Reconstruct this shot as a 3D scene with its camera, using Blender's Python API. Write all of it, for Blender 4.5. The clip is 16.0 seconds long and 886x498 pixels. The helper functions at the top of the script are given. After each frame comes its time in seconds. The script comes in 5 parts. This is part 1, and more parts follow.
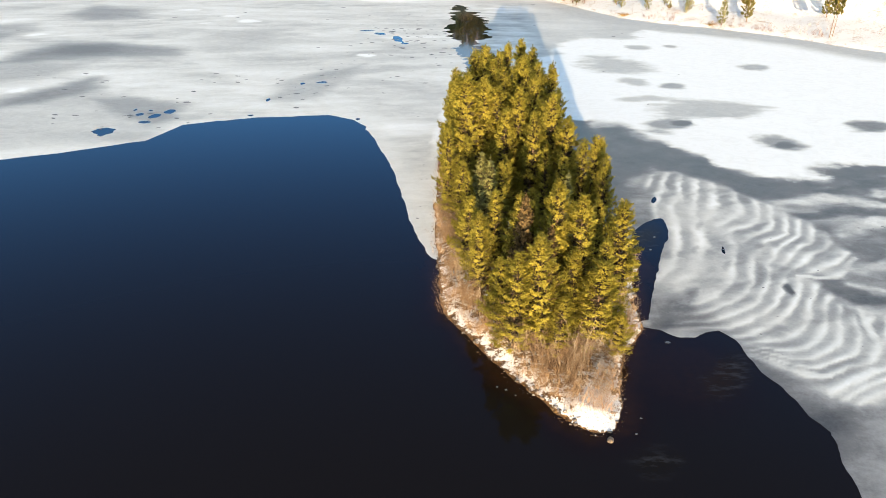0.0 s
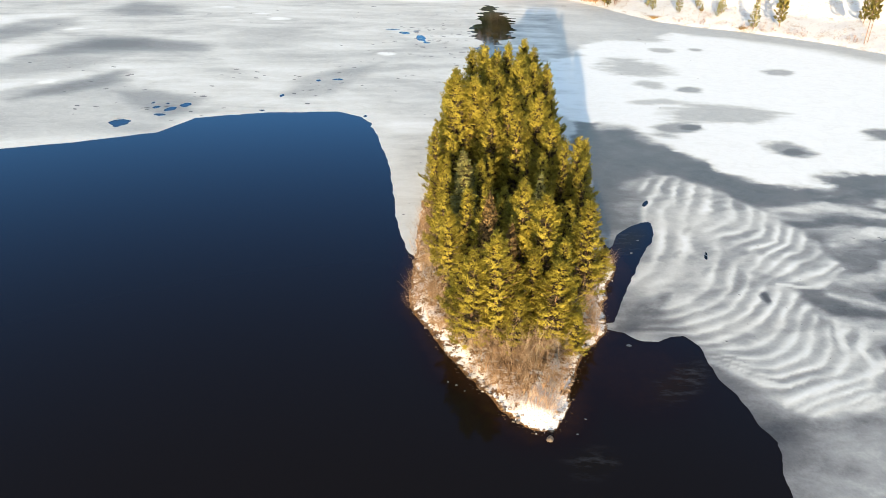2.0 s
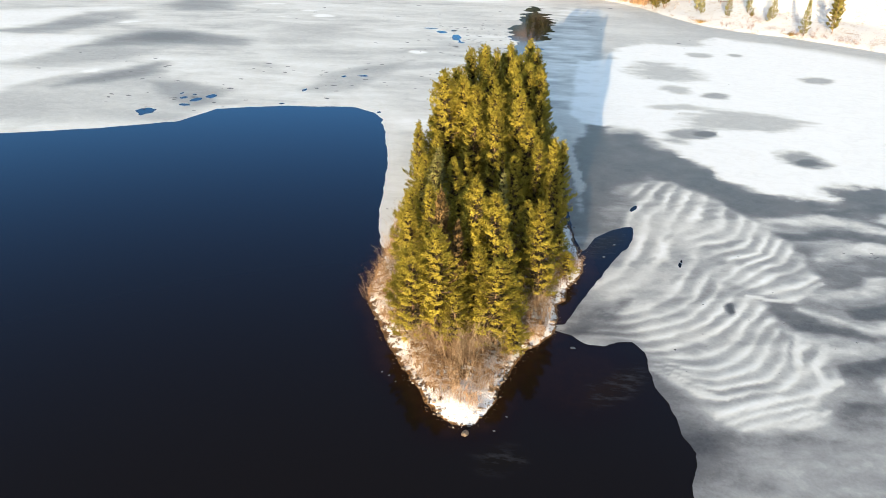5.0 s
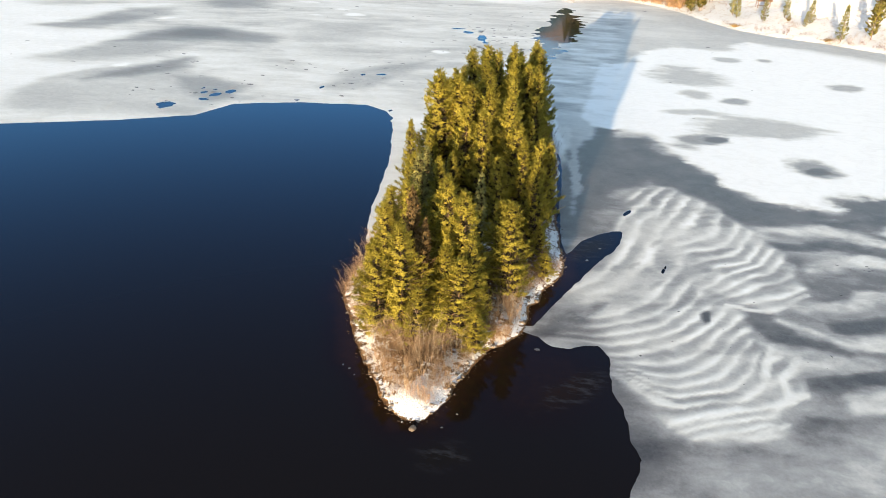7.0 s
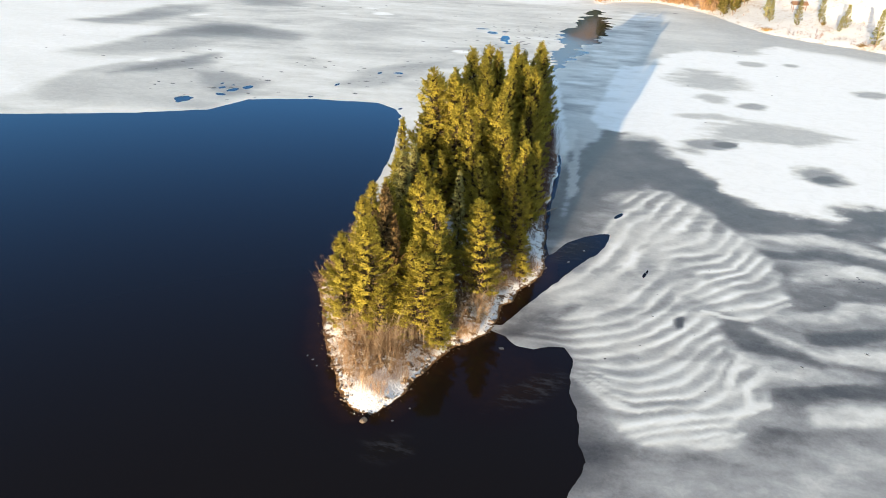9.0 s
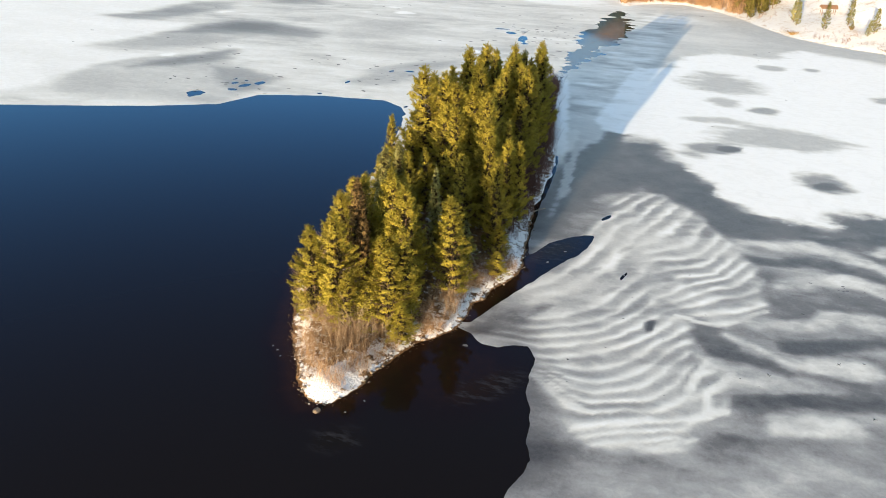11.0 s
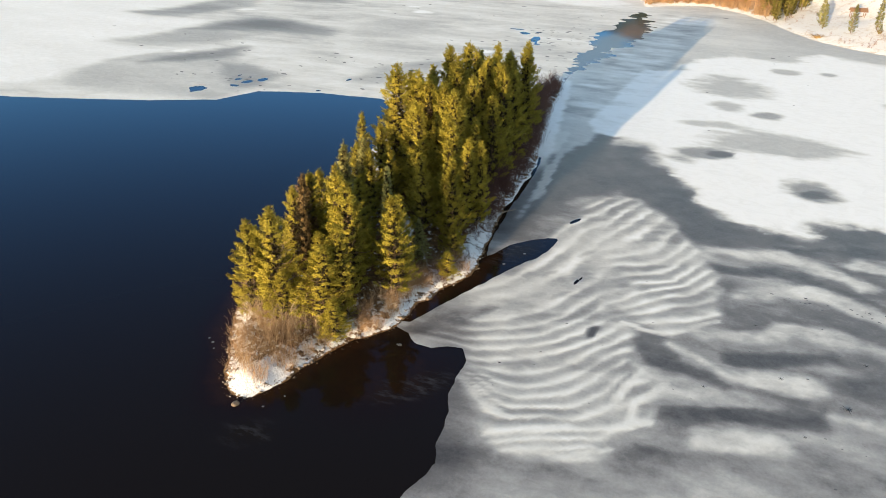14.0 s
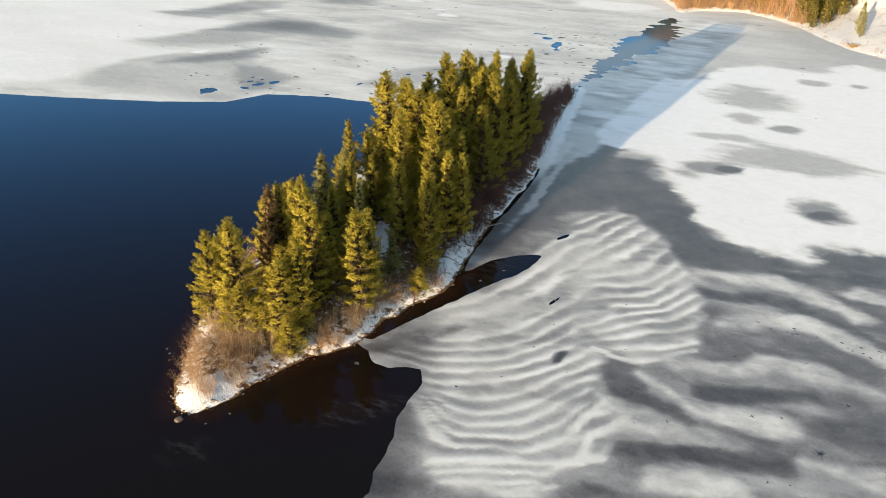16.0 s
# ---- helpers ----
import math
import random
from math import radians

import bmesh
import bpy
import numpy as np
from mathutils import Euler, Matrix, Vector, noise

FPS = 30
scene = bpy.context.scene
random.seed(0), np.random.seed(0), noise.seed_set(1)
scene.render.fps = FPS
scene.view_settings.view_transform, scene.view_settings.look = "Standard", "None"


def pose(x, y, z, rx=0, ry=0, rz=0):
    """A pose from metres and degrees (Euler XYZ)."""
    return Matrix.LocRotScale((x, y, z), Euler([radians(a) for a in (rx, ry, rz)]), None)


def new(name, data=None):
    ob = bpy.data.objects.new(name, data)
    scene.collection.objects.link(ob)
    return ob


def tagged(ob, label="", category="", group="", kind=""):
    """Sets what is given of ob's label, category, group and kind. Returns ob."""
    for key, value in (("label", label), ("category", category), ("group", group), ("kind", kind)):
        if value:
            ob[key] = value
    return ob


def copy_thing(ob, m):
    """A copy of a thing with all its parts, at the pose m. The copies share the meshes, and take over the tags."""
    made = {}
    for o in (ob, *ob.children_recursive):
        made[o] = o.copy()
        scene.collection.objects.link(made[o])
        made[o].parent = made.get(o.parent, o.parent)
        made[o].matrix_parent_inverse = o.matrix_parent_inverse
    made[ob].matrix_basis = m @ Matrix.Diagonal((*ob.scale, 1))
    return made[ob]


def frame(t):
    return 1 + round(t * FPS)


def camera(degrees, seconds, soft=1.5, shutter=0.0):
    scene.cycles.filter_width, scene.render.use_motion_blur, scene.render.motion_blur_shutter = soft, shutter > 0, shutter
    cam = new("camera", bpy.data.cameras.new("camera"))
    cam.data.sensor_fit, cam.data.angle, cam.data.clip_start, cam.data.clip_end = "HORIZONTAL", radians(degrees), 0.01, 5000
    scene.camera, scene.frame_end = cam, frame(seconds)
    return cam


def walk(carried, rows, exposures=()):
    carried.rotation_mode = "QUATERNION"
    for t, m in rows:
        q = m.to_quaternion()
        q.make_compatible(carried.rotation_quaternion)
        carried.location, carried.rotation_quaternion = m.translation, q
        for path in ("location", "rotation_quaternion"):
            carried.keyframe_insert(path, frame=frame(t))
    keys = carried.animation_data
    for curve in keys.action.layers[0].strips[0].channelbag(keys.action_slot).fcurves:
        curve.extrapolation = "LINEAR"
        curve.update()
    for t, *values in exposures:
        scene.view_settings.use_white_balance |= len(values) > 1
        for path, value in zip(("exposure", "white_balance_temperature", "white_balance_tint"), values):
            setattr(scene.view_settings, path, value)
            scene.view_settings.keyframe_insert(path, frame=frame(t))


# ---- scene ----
# the drone's path: seconds, place in metres, turn in degrees
cam = camera(63.43, 16.0, soft=0.9)
ROWS = [
    (0, 0, 0, 42, 62.369, -0.408, 0),
    (0.5, 2.067, -0.216, 41.992, 62.398, -0.432, 1.01),
    (1, 4.153, -0.417, 41.998, 62.395, -0.434, 2.02),
    (1.5, 6.226, -0.576, 42.031, 62.389, -0.437, 3.029),
    (2, 8.281, -0.68, 42.022, 62.38, -0.449, 4.043),
    (2.5, 10.329, -0.739, 42.031, 62.379, -0.444, 5.047),
    (3, 12.334, -0.75, 42.022, 62.384, -0.463, 6.029),
    (3.5, 14.326, -0.714, 42.024, 62.384, -0.483, 6.965),
    (4, 16.312, -0.667, 42.019, 62.381, -0.474, 7.896),
    (6.5, 26.157, 0.256, 42.062, 62.393, -0.505, 13.286),
    (7, 28.054, 0.54, 42.093, 62.397, -0.52, 14.164),
    (7.5, 29.932, 0.827, 42.129, 62.402, -0.506, 15.08),
    (8, 31.792, 1.152, 42.144, 62.401, -0.512, 16.072),
    (8.5, 33.619, 1.521, 42.15, 62.397, -0.511, 17.057),
    (9, 35.428, 1.909, 42.139, 62.39, -0.536, 17.975),
    (11.5, 43.715, 4.162, 41.966, 62.392, -0.622, 21.929),
    (12, 45.31, 4.685, 41.878, 62.396, -0.607, 22.496),
    (12.5, 46.953, 5.299, 41.791, 62.406, -0.599, 22.705),
    (13, 48.516, 6.064, 41.714, 62.401, -0.587, 23.315),
    (13.5, 50.157, 7.036, 41.724, 62.383, -0.541, 24.418),
    (14, 51.753, 8.204, 41.776, 62.385, -0.506, 25.013),
    (14.5, 53.262, 9.544, 41.876, 62.387, -0.482, 25.708),
    (15, 54.72, 11.019, 42.009, 62.369, -0.462, 26.609),
    (15.5, 56.078, 12.598, 42.141, 62.393, -0.473, 27.758),
    (16, 57.343, 14.226, 42.231, 62.403, -0.488, 28.647),
]
BRIGHT = 1.85
walk(cam, [(t, pose(x, y, z, rx, ry, rz)) for t, x, y, z, rx, ry, rz in ROWS],
     [(0, BRIGHT - 0.06, 6220, 10), (9, BRIGHT - 0.10, 6200, 10), (12.5, BRIGHT - 0.19, 6350, 10), (16, BRIGHT - 0.28, 6480, 10)])

# ---- daylight: a low sun behind the lake's open end, clear sky ----
SUN_ELEV = radians(6.6)
SUN_WAY = Vector((0.100, 1.0, -math.tan(SUN_ELEV))).normalized()
world = bpy.data.worlds.new("sky")
scene.world = world
world.use_nodes = True
wn = world.node_tree.nodes
sky = wn.new("ShaderNodeTexSky")
sky.sky_type, sky.sun_disc = "NISHITA", False
sky.sun_elevation, sky.sun_rotation = SUN_ELEV, math.pi + 0.100
sky.air_density, sky.dust_density, sky.ozone_density = 1.0, 1.0, 1.0
wn["Background"].inputs["Strength"].default_value = 0.145
world.node_tree.links.new(sky.outputs[0], wn["Background"].inputs["Color"])
sun_data = bpy.data.lights.new("sun", "SUN")
sun_data.energy, sun_data.angle, sun_data.color = 4.6, radians(0.55), (0.97, 0.73, 0.44)
sun = new("sun", sun_data)
sun.rotation_mode = "QUATERNION"
sun.rotation_quaternion = SUN_WAY.to_track_quat("-Z", "Y")


# ---- fields: smooth noise and distances over arrays ----
def lattice(ix, iy, seed):
    h = (ix.astype(np.int64) * 374761393 + iy.astype(np.int64) * 668265263 + seed * 974634777) & 0xFFFFFFFF
    h = ((h ^ (h >> 13)) * 1274126177) & 0xFFFFFFFF
    h = ((h ^ (h >> 16)) * 2246822519) & 0xFFFFFFFF
    return ((h ^ (h >> 15)) & 0xFFFFFF) / 8388607.5 - 1.0


def value_noise(x, y, seed=0):
    ix, iy = np.floor(x), np.floor(y)
    fx, fy = x - ix, y - iy
    fx, fy = fx * fx * fx * (fx * (fx * 6 - 15) + 10), fy * fy * fy * (fy * (fy * 6 - 15) + 10)
    a, b = lattice(ix, iy, seed), lattice(ix + 1, iy, seed)
    c, d = lattice(ix, iy + 1, seed), lattice(ix + 1, iy + 1, seed)
    return (a + (b - a) * fx) + ((c + (d - c) * fx) - (a + (b - a) * fx)) * fy


def fbm(x, y, size, octaves=4, seed=0, gain=0.5):
    x, y = np.asarray(x, float), np.asarray(y, float)
    out, amp, f, tot = 0.0, 1.0, 1.0 / size, 0.0
    for o in range(octaves):
        ca, sa = math.cos(0.6 * o + 0.4), math.sin(0.6 * o + 0.4)
        out = out + amp * value_noise((x * ca - y * sa) * f + 17.3 * o, (x * sa + y * ca) * f - 9.1 * o, seed + o)
        tot += amp
        amp, f = amp * gain, f * 2.03
    return out / tot


def step(a, b, v):
    q = np.clip((v - a) / (b - a), 0, 1)
    return q * q * (3 - 2 * q)


def rounded(points, closed=True, per=6):
    """Catmull-Rom through the points."""
    p, n, out = np.array(points, float), len(points), []
    for i in range(n if closed else n - 1):
        a, b, c, d = (p[k % n] if closed else p[min(max(k, 0), n - 1)] for k in (i - 1, i, i + 1, i + 2))
        for s in np.arange(per) / per:
            out.append(0.5 * (2 * b + (c - a) * s + (2 * a - 5 * b + 4 * c - d) * s * s + (3 * b - a - 3 * c + d) * s ** 3))
    if not closed:
        out.append(p[-1])
    return np.array(out)


def inside_distance(x, y, poly):
    """Distance to the outline, positive inside it."""
    shape = np.shape(x)
    x, y = np.ravel(x), np.ravel(y)
    best, odd = np.full(x.shape, 1e18), np.zeros(x.shape, bool)
    q = np.roll(poly, -1, 0)
    for (ax, ay), (bx, by) in zip(poly, q):
        ex, ey = bx - ax, by - ay
        s = np.clip(((x - ax) * ex + (y - ay) * ey) / (ex * ex + ey * ey + 1e-12), 0, 1)
        best = np.minimum(best, (x - ax - s * ex) ** 2 + (y - ay - s * ey) ** 2)
        if ay != by:
            odd ^= ((ay > y) != (by > y)) & (x < (bx - ax) * (y - ay) / (by - ay) + ax)
    return (np.sqrt(best) * np.where(odd, 1, -1)).reshape(shape)


def line_distance(x, y, pts):
    best = np.full(np.shape(x), 1e18)
    for (ax, ay), (bx, by) in zip(pts[:-1], pts[1:]):
        ex, ey = bx - ax, by - ay
        s = np.clip(((x - ax) * ex + (y - ay) * ey) / (ex * ex + ey * ey + 1e-12), 0, 1)
        best = np.minimum(best, (x - ax - s * ex) ** 2 + (y - ay - s * ey) ** 2)
    return np.sqrt(best)


def quick_mesh(name, verts, faces, material=None, smooth=False):
    """A mesh from arrays; faces all of one size."""
    me = bpy.data.meshes.new(name)
    verts, faces = np.asarray(verts, np.float32), np.asarray(faces, np.int32)
    n, k = faces.shape
    me.vertices.add(len(verts))
    me.vertices.foreach_set("co", verts.ravel())
    me.loops.add(n * k)
    me.loops.foreach_set("vertex_index", faces.ravel())
    me.polygons.add(n)
    me.polygons.foreach_set("loop_start", np.arange(0, n * k, k, dtype=np.int32))
    if smooth:
        me.polygons.foreach_set("use_smooth", np.ones(n, bool))
    me.update(calc_edges=True)
    if material:
        me.materials.append(material)
    return me


def paint(me, name, values):
    att = me.attributes.new(name, "FLOAT", "POINT")
    att.data.foreach_set("value", np.asarray(values, np.float32).ravel())


# ---- materials ----
def mat(name):
    m = bpy.data.materials.new(name)
    m.use_nodes = True
    nt = m.node_tree
    b = nt.nodes["Principled BSDF"]

    def add(kind, **inputs):
        n = nt.nodes.new(kind)
        for k, v in inputs.items():
            n.inputs[k.replace("_", " ")].default_value = v
        return n

    def link(a, c):
        nt.links.new(a, c)

    return m, b, add, link


def ramp(add, stops):
    n = add("ShaderNodeValToRGB")
    e = n.color_ramp.elements
    while len(e) < len(stops):
        e.new(0.5)
    for el, (p, c) in zip(e, stops):
        el.position, el.color = p, (*c, 1)
    return n


def calc(add, link, op, a, b, clamp=False):
    n = add("ShaderNodeMath")
    n.operation, n.use_clamp = op, clamp
    for i, v in enumerate((a, b)):
        if isinstance(v, (int, float)):
            n.inputs[i].default_value = v
        else:
            link(v, n.inputs[i])
    return n.outputs[0]


def noise_tex(add, link, scale, detail=4, rough=0.55, coords=None, swirl=0.0):
    n = add("ShaderNodeTexNoise")
    n.inputs["Scale"].default_value, n.inputs["Detail"].default_value, n.inputs["Roughness"].default_value = scale, detail, rough
    n.inputs["Distortion"].default_value = swirl
    if coords is None:
        coords = add("ShaderNodeNewGeometry").outputs["Position"]
    link(coords, n.inputs["Vector"])
    return n.outputs["Fac"]


def bumped(add, link, b, height, strength, distance):
    n = add("ShaderNodeBump", Strength=strength, Distance=distance)
    link(height, n.inputs["Height"])
    link(n.outputs[0], b.inputs["Normal"])


def make_water():
    m, b, add, link = mat("lake_water")
    sh = add("ShaderNodeAttribute")
    sh.attribute_name = "shallow_and_mirror"
    sk = add("ShaderNodeAttribute")
    sk.attribute_name = "skim_and_sheen"
    n = noise_tex(add, link, 0.9, 6, 0.65)
    depth = calc(add, link, "MULTIPLY", sh.outputs["Fac"], calc(add, link, "ADD", n, 0.45))
    body = ramp(add, [(0, (0.0086, 0.0066, 0.0052)), (0.40, (0.0092, 0.0054, 0.0040)), (1, (0.022, 0.010, 0.005))])
    link(depth, body.inputs["Fac"])
    streak = add("ShaderNodeMapping")
    link(add("ShaderNodeNewGeometry").outputs["Position"], streak.inputs["Vector"])
    streak.inputs["Rotation"].default_value = (0, 0, radians(-35))
    streak.inputs["Scale"].default_value = (0.7, 2.0, 1)
    n2 = noise_tex(add, link, 0.55, 6, 0.68, streak.outputs[0])
    skim_and_sheen = calc(add, link, "MULTIPLY", sk.outputs["Fac"], calc(add, link, "MULTIPLY", calc(add, link, "SUBTRACT", n2, 0.5, True), 3.2, True), True)
    mix = add("ShaderNodeMix")
    mix.data_type = "RGBA"
    link(skim_and_sheen, mix.inputs["Factor"])
    link(body.outputs[0], mix.inputs["A"])
    mix.inputs["B"].default_value = (0.055, 0.055, 0.064, 1)
    link(mix.outputs["Result"], b.inputs["Base Color"])
    b.inputs["Specular IOR Level"].default_value = 0.0
    b.inputs["Roughness"].default_value = 0.9
    gloss = add("ShaderNodeBsdfGlossy")
    # this mask also turns the mirrored sky paler
    tint = add("ShaderNodeMix")
    tint.data_type = "RGBA"
    link(sk.outputs["Fac"], tint.inputs["Factor"])
    tint.inputs["A"].default_value = (0.25, 0.55, 1.0, 1)
    tint.inputs["B"].default_value = (0.62, 0.66, 0.80, 1)
    link(tint.outputs["Result"], gloss.inputs["Color"])
    link(calc(add, link, "ADD", calc(add, link, "MULTIPLY", skim_and_sheen, 0.3), 0.05), gloss.inputs["Roughness"])
    bump = add("ShaderNodeBump", Strength=0.06, Distance=0.05)
    link(noise_tex(add, link, 1.6, 3, 0.5), bump.inputs["Height"])
    link(bump.outputs[0], gloss.inputs["Normal"])
    fres = add("ShaderNodeFresnel", IOR=1.10)
    mx = add("ShaderNodeMixShader")
    link(calc(add, link, "MINIMUM", calc(add, link, "MULTIPLY", fres.outputs[0], 2.15), 0.27), mx.inputs[0])
    link(b.outputs[0], mx.inputs[1])
    link(gloss.outputs[0], mx.inputs[2])
    out = [q for q in m.node_tree.nodes if q.type == "OUTPUT_MATERIAL"][0]
    link(mx.outputs[0], out.inputs["Surface"])
    return m


def make_ice():
    m, b, add, link = mat("lake_ice")
    at = add("ShaderNodeAttribute")
    at.attribute_name = "snow"
    geo = add("ShaderNodeNewGeometry").outputs["Position"]
    flat = add("ShaderNodeMapping")
    link(geo, flat.inputs["Vector"])
    flat.inputs["Scale"].default_value = (0.75, 1.1, 1)
    flat.inputs["Rotation"].default_value = (0, 0, radians(12))
    n1 = noise_tex(add, link, 0.4, 6, 0.6, flat.outputs[0], 1.6)
    n2 = noise_tex(add, link, 3.0, 8, 0.68)
    wob = calc(add, link, "ADD", calc(add, link, "MULTIPLY", calc(add, link, "SUBTRACT", n1, 0.5), 0.22),
               calc(add, link, "MULTIPLY", calc(add, link, "SUBTRACT", n2, 0.5), calc(add, link, "SUBTRACT", 0.30, calc(add, link, "MULTIPLY", at.outputs["Fac"], 0.22))))
    s = calc(add, link, "ADD", at.outputs["Fac"], wob, True)
    col = ramp(add, [(0, (0.055, 0.052, 0.056)), (0.25, (0.145, 0.140, 0.146)), (0.5, (0.34, 0.34, 0.345)),
                     (0.75, (0.64, 0.635, 0.615)), (1, (0.87, 0.87, 0.875))])
    link(s, col.inputs["Fac"])
    link(col.outputs[0], b.inputs["Base Color"])
    link(calc(add, link, "ADD", calc(add, link, "MULTIPLY", s, 0.45), 0.38, True), b.inputs["Roughness"])
    b.inputs["Specular IOR Level"].default_value = 0.3
    bumped(add, link, b, calc(add, link, "ADD", n2, calc(add, link, "MULTIPLY", n1, 2.0)), 0.18, 0.03)
    return m


def make_island():
    m, b, add, link = mat("snowy_forest_floor")
    at = add("ShaderNodeAttribute")
    at.attribute_name = "snow"
    n1 = noise_tex(add, link, 1.1, 6, 0.65)
    n2 = noise_tex(add, link, 5.0, 5, 0.65)
    s = calc(add, link, "ADD", at.outputs["Fac"], calc(add, link, "ADD", calc(add, link, "MULTIPLY", calc(add, link, "SUBTRACT", n1, 0.5), 1.7),
             calc(add, link, "MULTIPLY", calc(add, link, "SUBTRACT", n2, 0.5), 0.9)))
    soil = ramp(add, [(0.3, (0.035, 0.02, 0.012)), (0.55, (0.14, 0.075, 0.03)), (0.75, (0.42, 0.24, 0.085))])
    link(noise_tex(add, link, 2.4, 6, 0.7), soil.inputs["Fac"])
    k = ramp(add, [(0.46, (0, 0, 0)), (0.56, (1, 1, 1))])
    link(s, k.inputs["Fac"])
    mix = add("ShaderNodeMix")
    mix.data_type = "RGBA"
    link(k.outputs[0], mix.inputs["Factor"])
    link(soil.outputs[0], mix.inputs["A"])
    mix.inputs["B"].default_value = (0.77, 0.77, 0.79, 1)
    link(mix.outputs["Result"], b.inputs["Base Color"])
    b.inputs["Roughness"].default_value = 0.85
    b.inputs["Specular IOR Level"].default_value = 0.2
    bumped(add, link, b, calc(add, link, "ADD", n2, n1), 0.9, 0.2)
    return m


def make_land():
    m, b, add, link = mat("snowy_hillside")
    n1 = noise_tex(add, link, 0.22, 7, 0.68)
    n2 = noise_tex(add, link, 1.4, 5, 0.7)
    at = add("ShaderNodeAttribute")
    at.attribute_name = "scrub"
    k = ramp(add, [(0.54, (0.62, 0.63, 0.655)), (0.66, (0.42, 0.35, 0.30)), (0.8, (0.22, 0.13, 0.07))])
    link(calc(add, link, "ADD", calc(add, link, "MULTIPLY", at.outputs["Fac"], 0.2), calc(add, link, "ADD", calc(add, link, "MULTIPLY", n1, 0.55), calc(add, link, "MULTIPLY", n2, 0.5))), k.inputs["Fac"])
    link(k.outputs[0], b.inputs["Base Color"])
    b.inputs["Roughness"].default_value = 0.85
    b.inputs["Specular IOR Level"].default_value = 0.2
    bumped(add, link, b, n2, 0.5, 0.3)
    return m


def make_needles(name, dark, mid, light, through_light=0.25):
    m, b, add, link = mat(name)
    per = add("ShaderNodeNewGeometry").outputs["Random Per Island"]
    ob = add("ShaderNodeObjectInfo").outputs["Random"]
    n = noise_tex(add, link, 0.9, 3, 0.6)
    f = calc(add, link, "ADD", calc(add, link, "MULTIPLY", per, 0.55), calc(add, link, "ADD", calc(add, link, "MULTIPLY", ob, 0.3), calc(add, link, "MULTIPLY", calc(add, link, "SUBTRACT", n, 0.4), 0.5)), True)
    col = ramp(add, [(0.05, dark), (0.5, mid), (1.0, light)])
    link(f, col.inputs["Fac"])
    link(col.outputs[0], b.inputs["Base Color"])
    b.inputs["Roughness"].default_value = 0.6
    b.inputs["Specular IOR Level"].default_value = 0.1
    tr = add("ShaderNodeBsdfTranslucent")
    link(col.outputs[0], tr.inputs["Color"])
    mx = add("ShaderNodeMixShader")
    mx.inputs[0].default_value = through_light
    link(b.outputs[0], mx.inputs[1])
    link(tr.outputs[0], mx.inputs[2])
    out = [q for q in m.node_tree.nodes if q.type == "OUTPUT_MATERIAL"][0]
    link(mx.outputs[0], out.inputs["Surface"])
    return m


def make_bark(name, a, c, scale=6.0):
    m, b, add, link = mat(name)
    n = noise_tex(add, link, scale, 5, 0.7)
    per = add("ShaderNodeNewGeometry").outputs["Random Per Island"]
    col = ramp(add, [(0.25, a), (0.75, c)])
    link(calc(add, link, "ADD", calc(add, link, "MULTIPLY", n, 0.6), calc(add, link, "MULTIPLY", per, 0.4)), col.inputs["Fac"])
    link(col.outputs[0], b.inputs["Base Color"])
    b.inputs["Roughness"].default_value = 0.85
    b.inputs["Specular IOR Level"].default_value = 0.2
    return m


def make_stone():
    m, b, add, link = mat("shore_stone")
    n = noise_tex(add, link, 7.0, 6, 0.7)
    ob = add("ShaderNodeObjectInfo").outputs["Random"]
    col = ramp(add, [(0.2, (0.06, 0.045, 0.035)), (0.6, (0.17, 0.13, 0.10)), (0.95, (0.34, 0.29, 0.23))])
    link(calc(add, link, "ADD", calc(add, link, "MULTIPLY", n, 0.6), calc(add, link, "MULTIPLY", ob, 0.4)), col.inputs["Fac"])
    geo = add("ShaderNodeNewGeometry")
    sep = add("ShaderNodeSeparateXYZ")
    link(geo.outputs["Normal"], sep.inputs[0])
    cap = ramp(add, [(0.62, (0, 0, 0)), (0.78, (1, 1, 1))])
    link(calc(add, link, "ADD", sep.outputs["Z"], calc(add, link, "ADD", calc(add, link, "MULTIPLY", calc(add, link, "SUBTRACT", n, 0.5), 0.8), calc(add, link, "MULTIPLY", calc(add, link, "SUBTRACT", ob, 1.35), 0.6))), cap.inputs["Fac"])
    mix = add("ShaderNodeMix")
    mix.data_type = "RGBA"
    link(cap.outputs[0], mix.inputs["Factor"])
    link(col.outputs[0], mix.inputs["A"])
    mix.inputs["B"].default_value = (0.86, 0.86, 0.87, 1)
    link(mix.outputs["Result"], b.inputs["Base Color"])
    b.inputs["Roughness"].default_value = 0.7
    bumped(add, link, b, n, 0.5, 0.05)
    return m


WATER, ICE, FLOOR, LAND, STONE = make_water(), make_ice(), make_island(), make_land(), make_stone()
PINE = make_needles("pine_needles", (0.185, 0.165, 0.028), (0.365, 0.312, 0.046), (0.47, 0.405, 0.080), 0.36)
SPRUCE = make_needles("spruce_needles", (0.14, 0.14, 0.050), (0.31, 0.30, 0.105), (0.43, 0.41, 0.17), 0.34)
FOREST = make_needles("forest_needles", (0.085, 0.08, 0.022), (0.20, 0.175, 0.042), (0.30, 0.265, 0.075), 0.25)
DEAD = make_needles("rusty_needles", (0.11, 0.07, 0.028), (0.18, 0.12, 0.05), (0.25, 0.18, 0.09), 0.15)
WET_STONE = make_bark("wet_stone", (0.010, 0.006, 0.004), (0.055, 0.030, 0.016), 5.0)
BARK = make_bark("pine_bark", (0.07, 0.045, 0.03), (0.24, 0.16, 0.11))
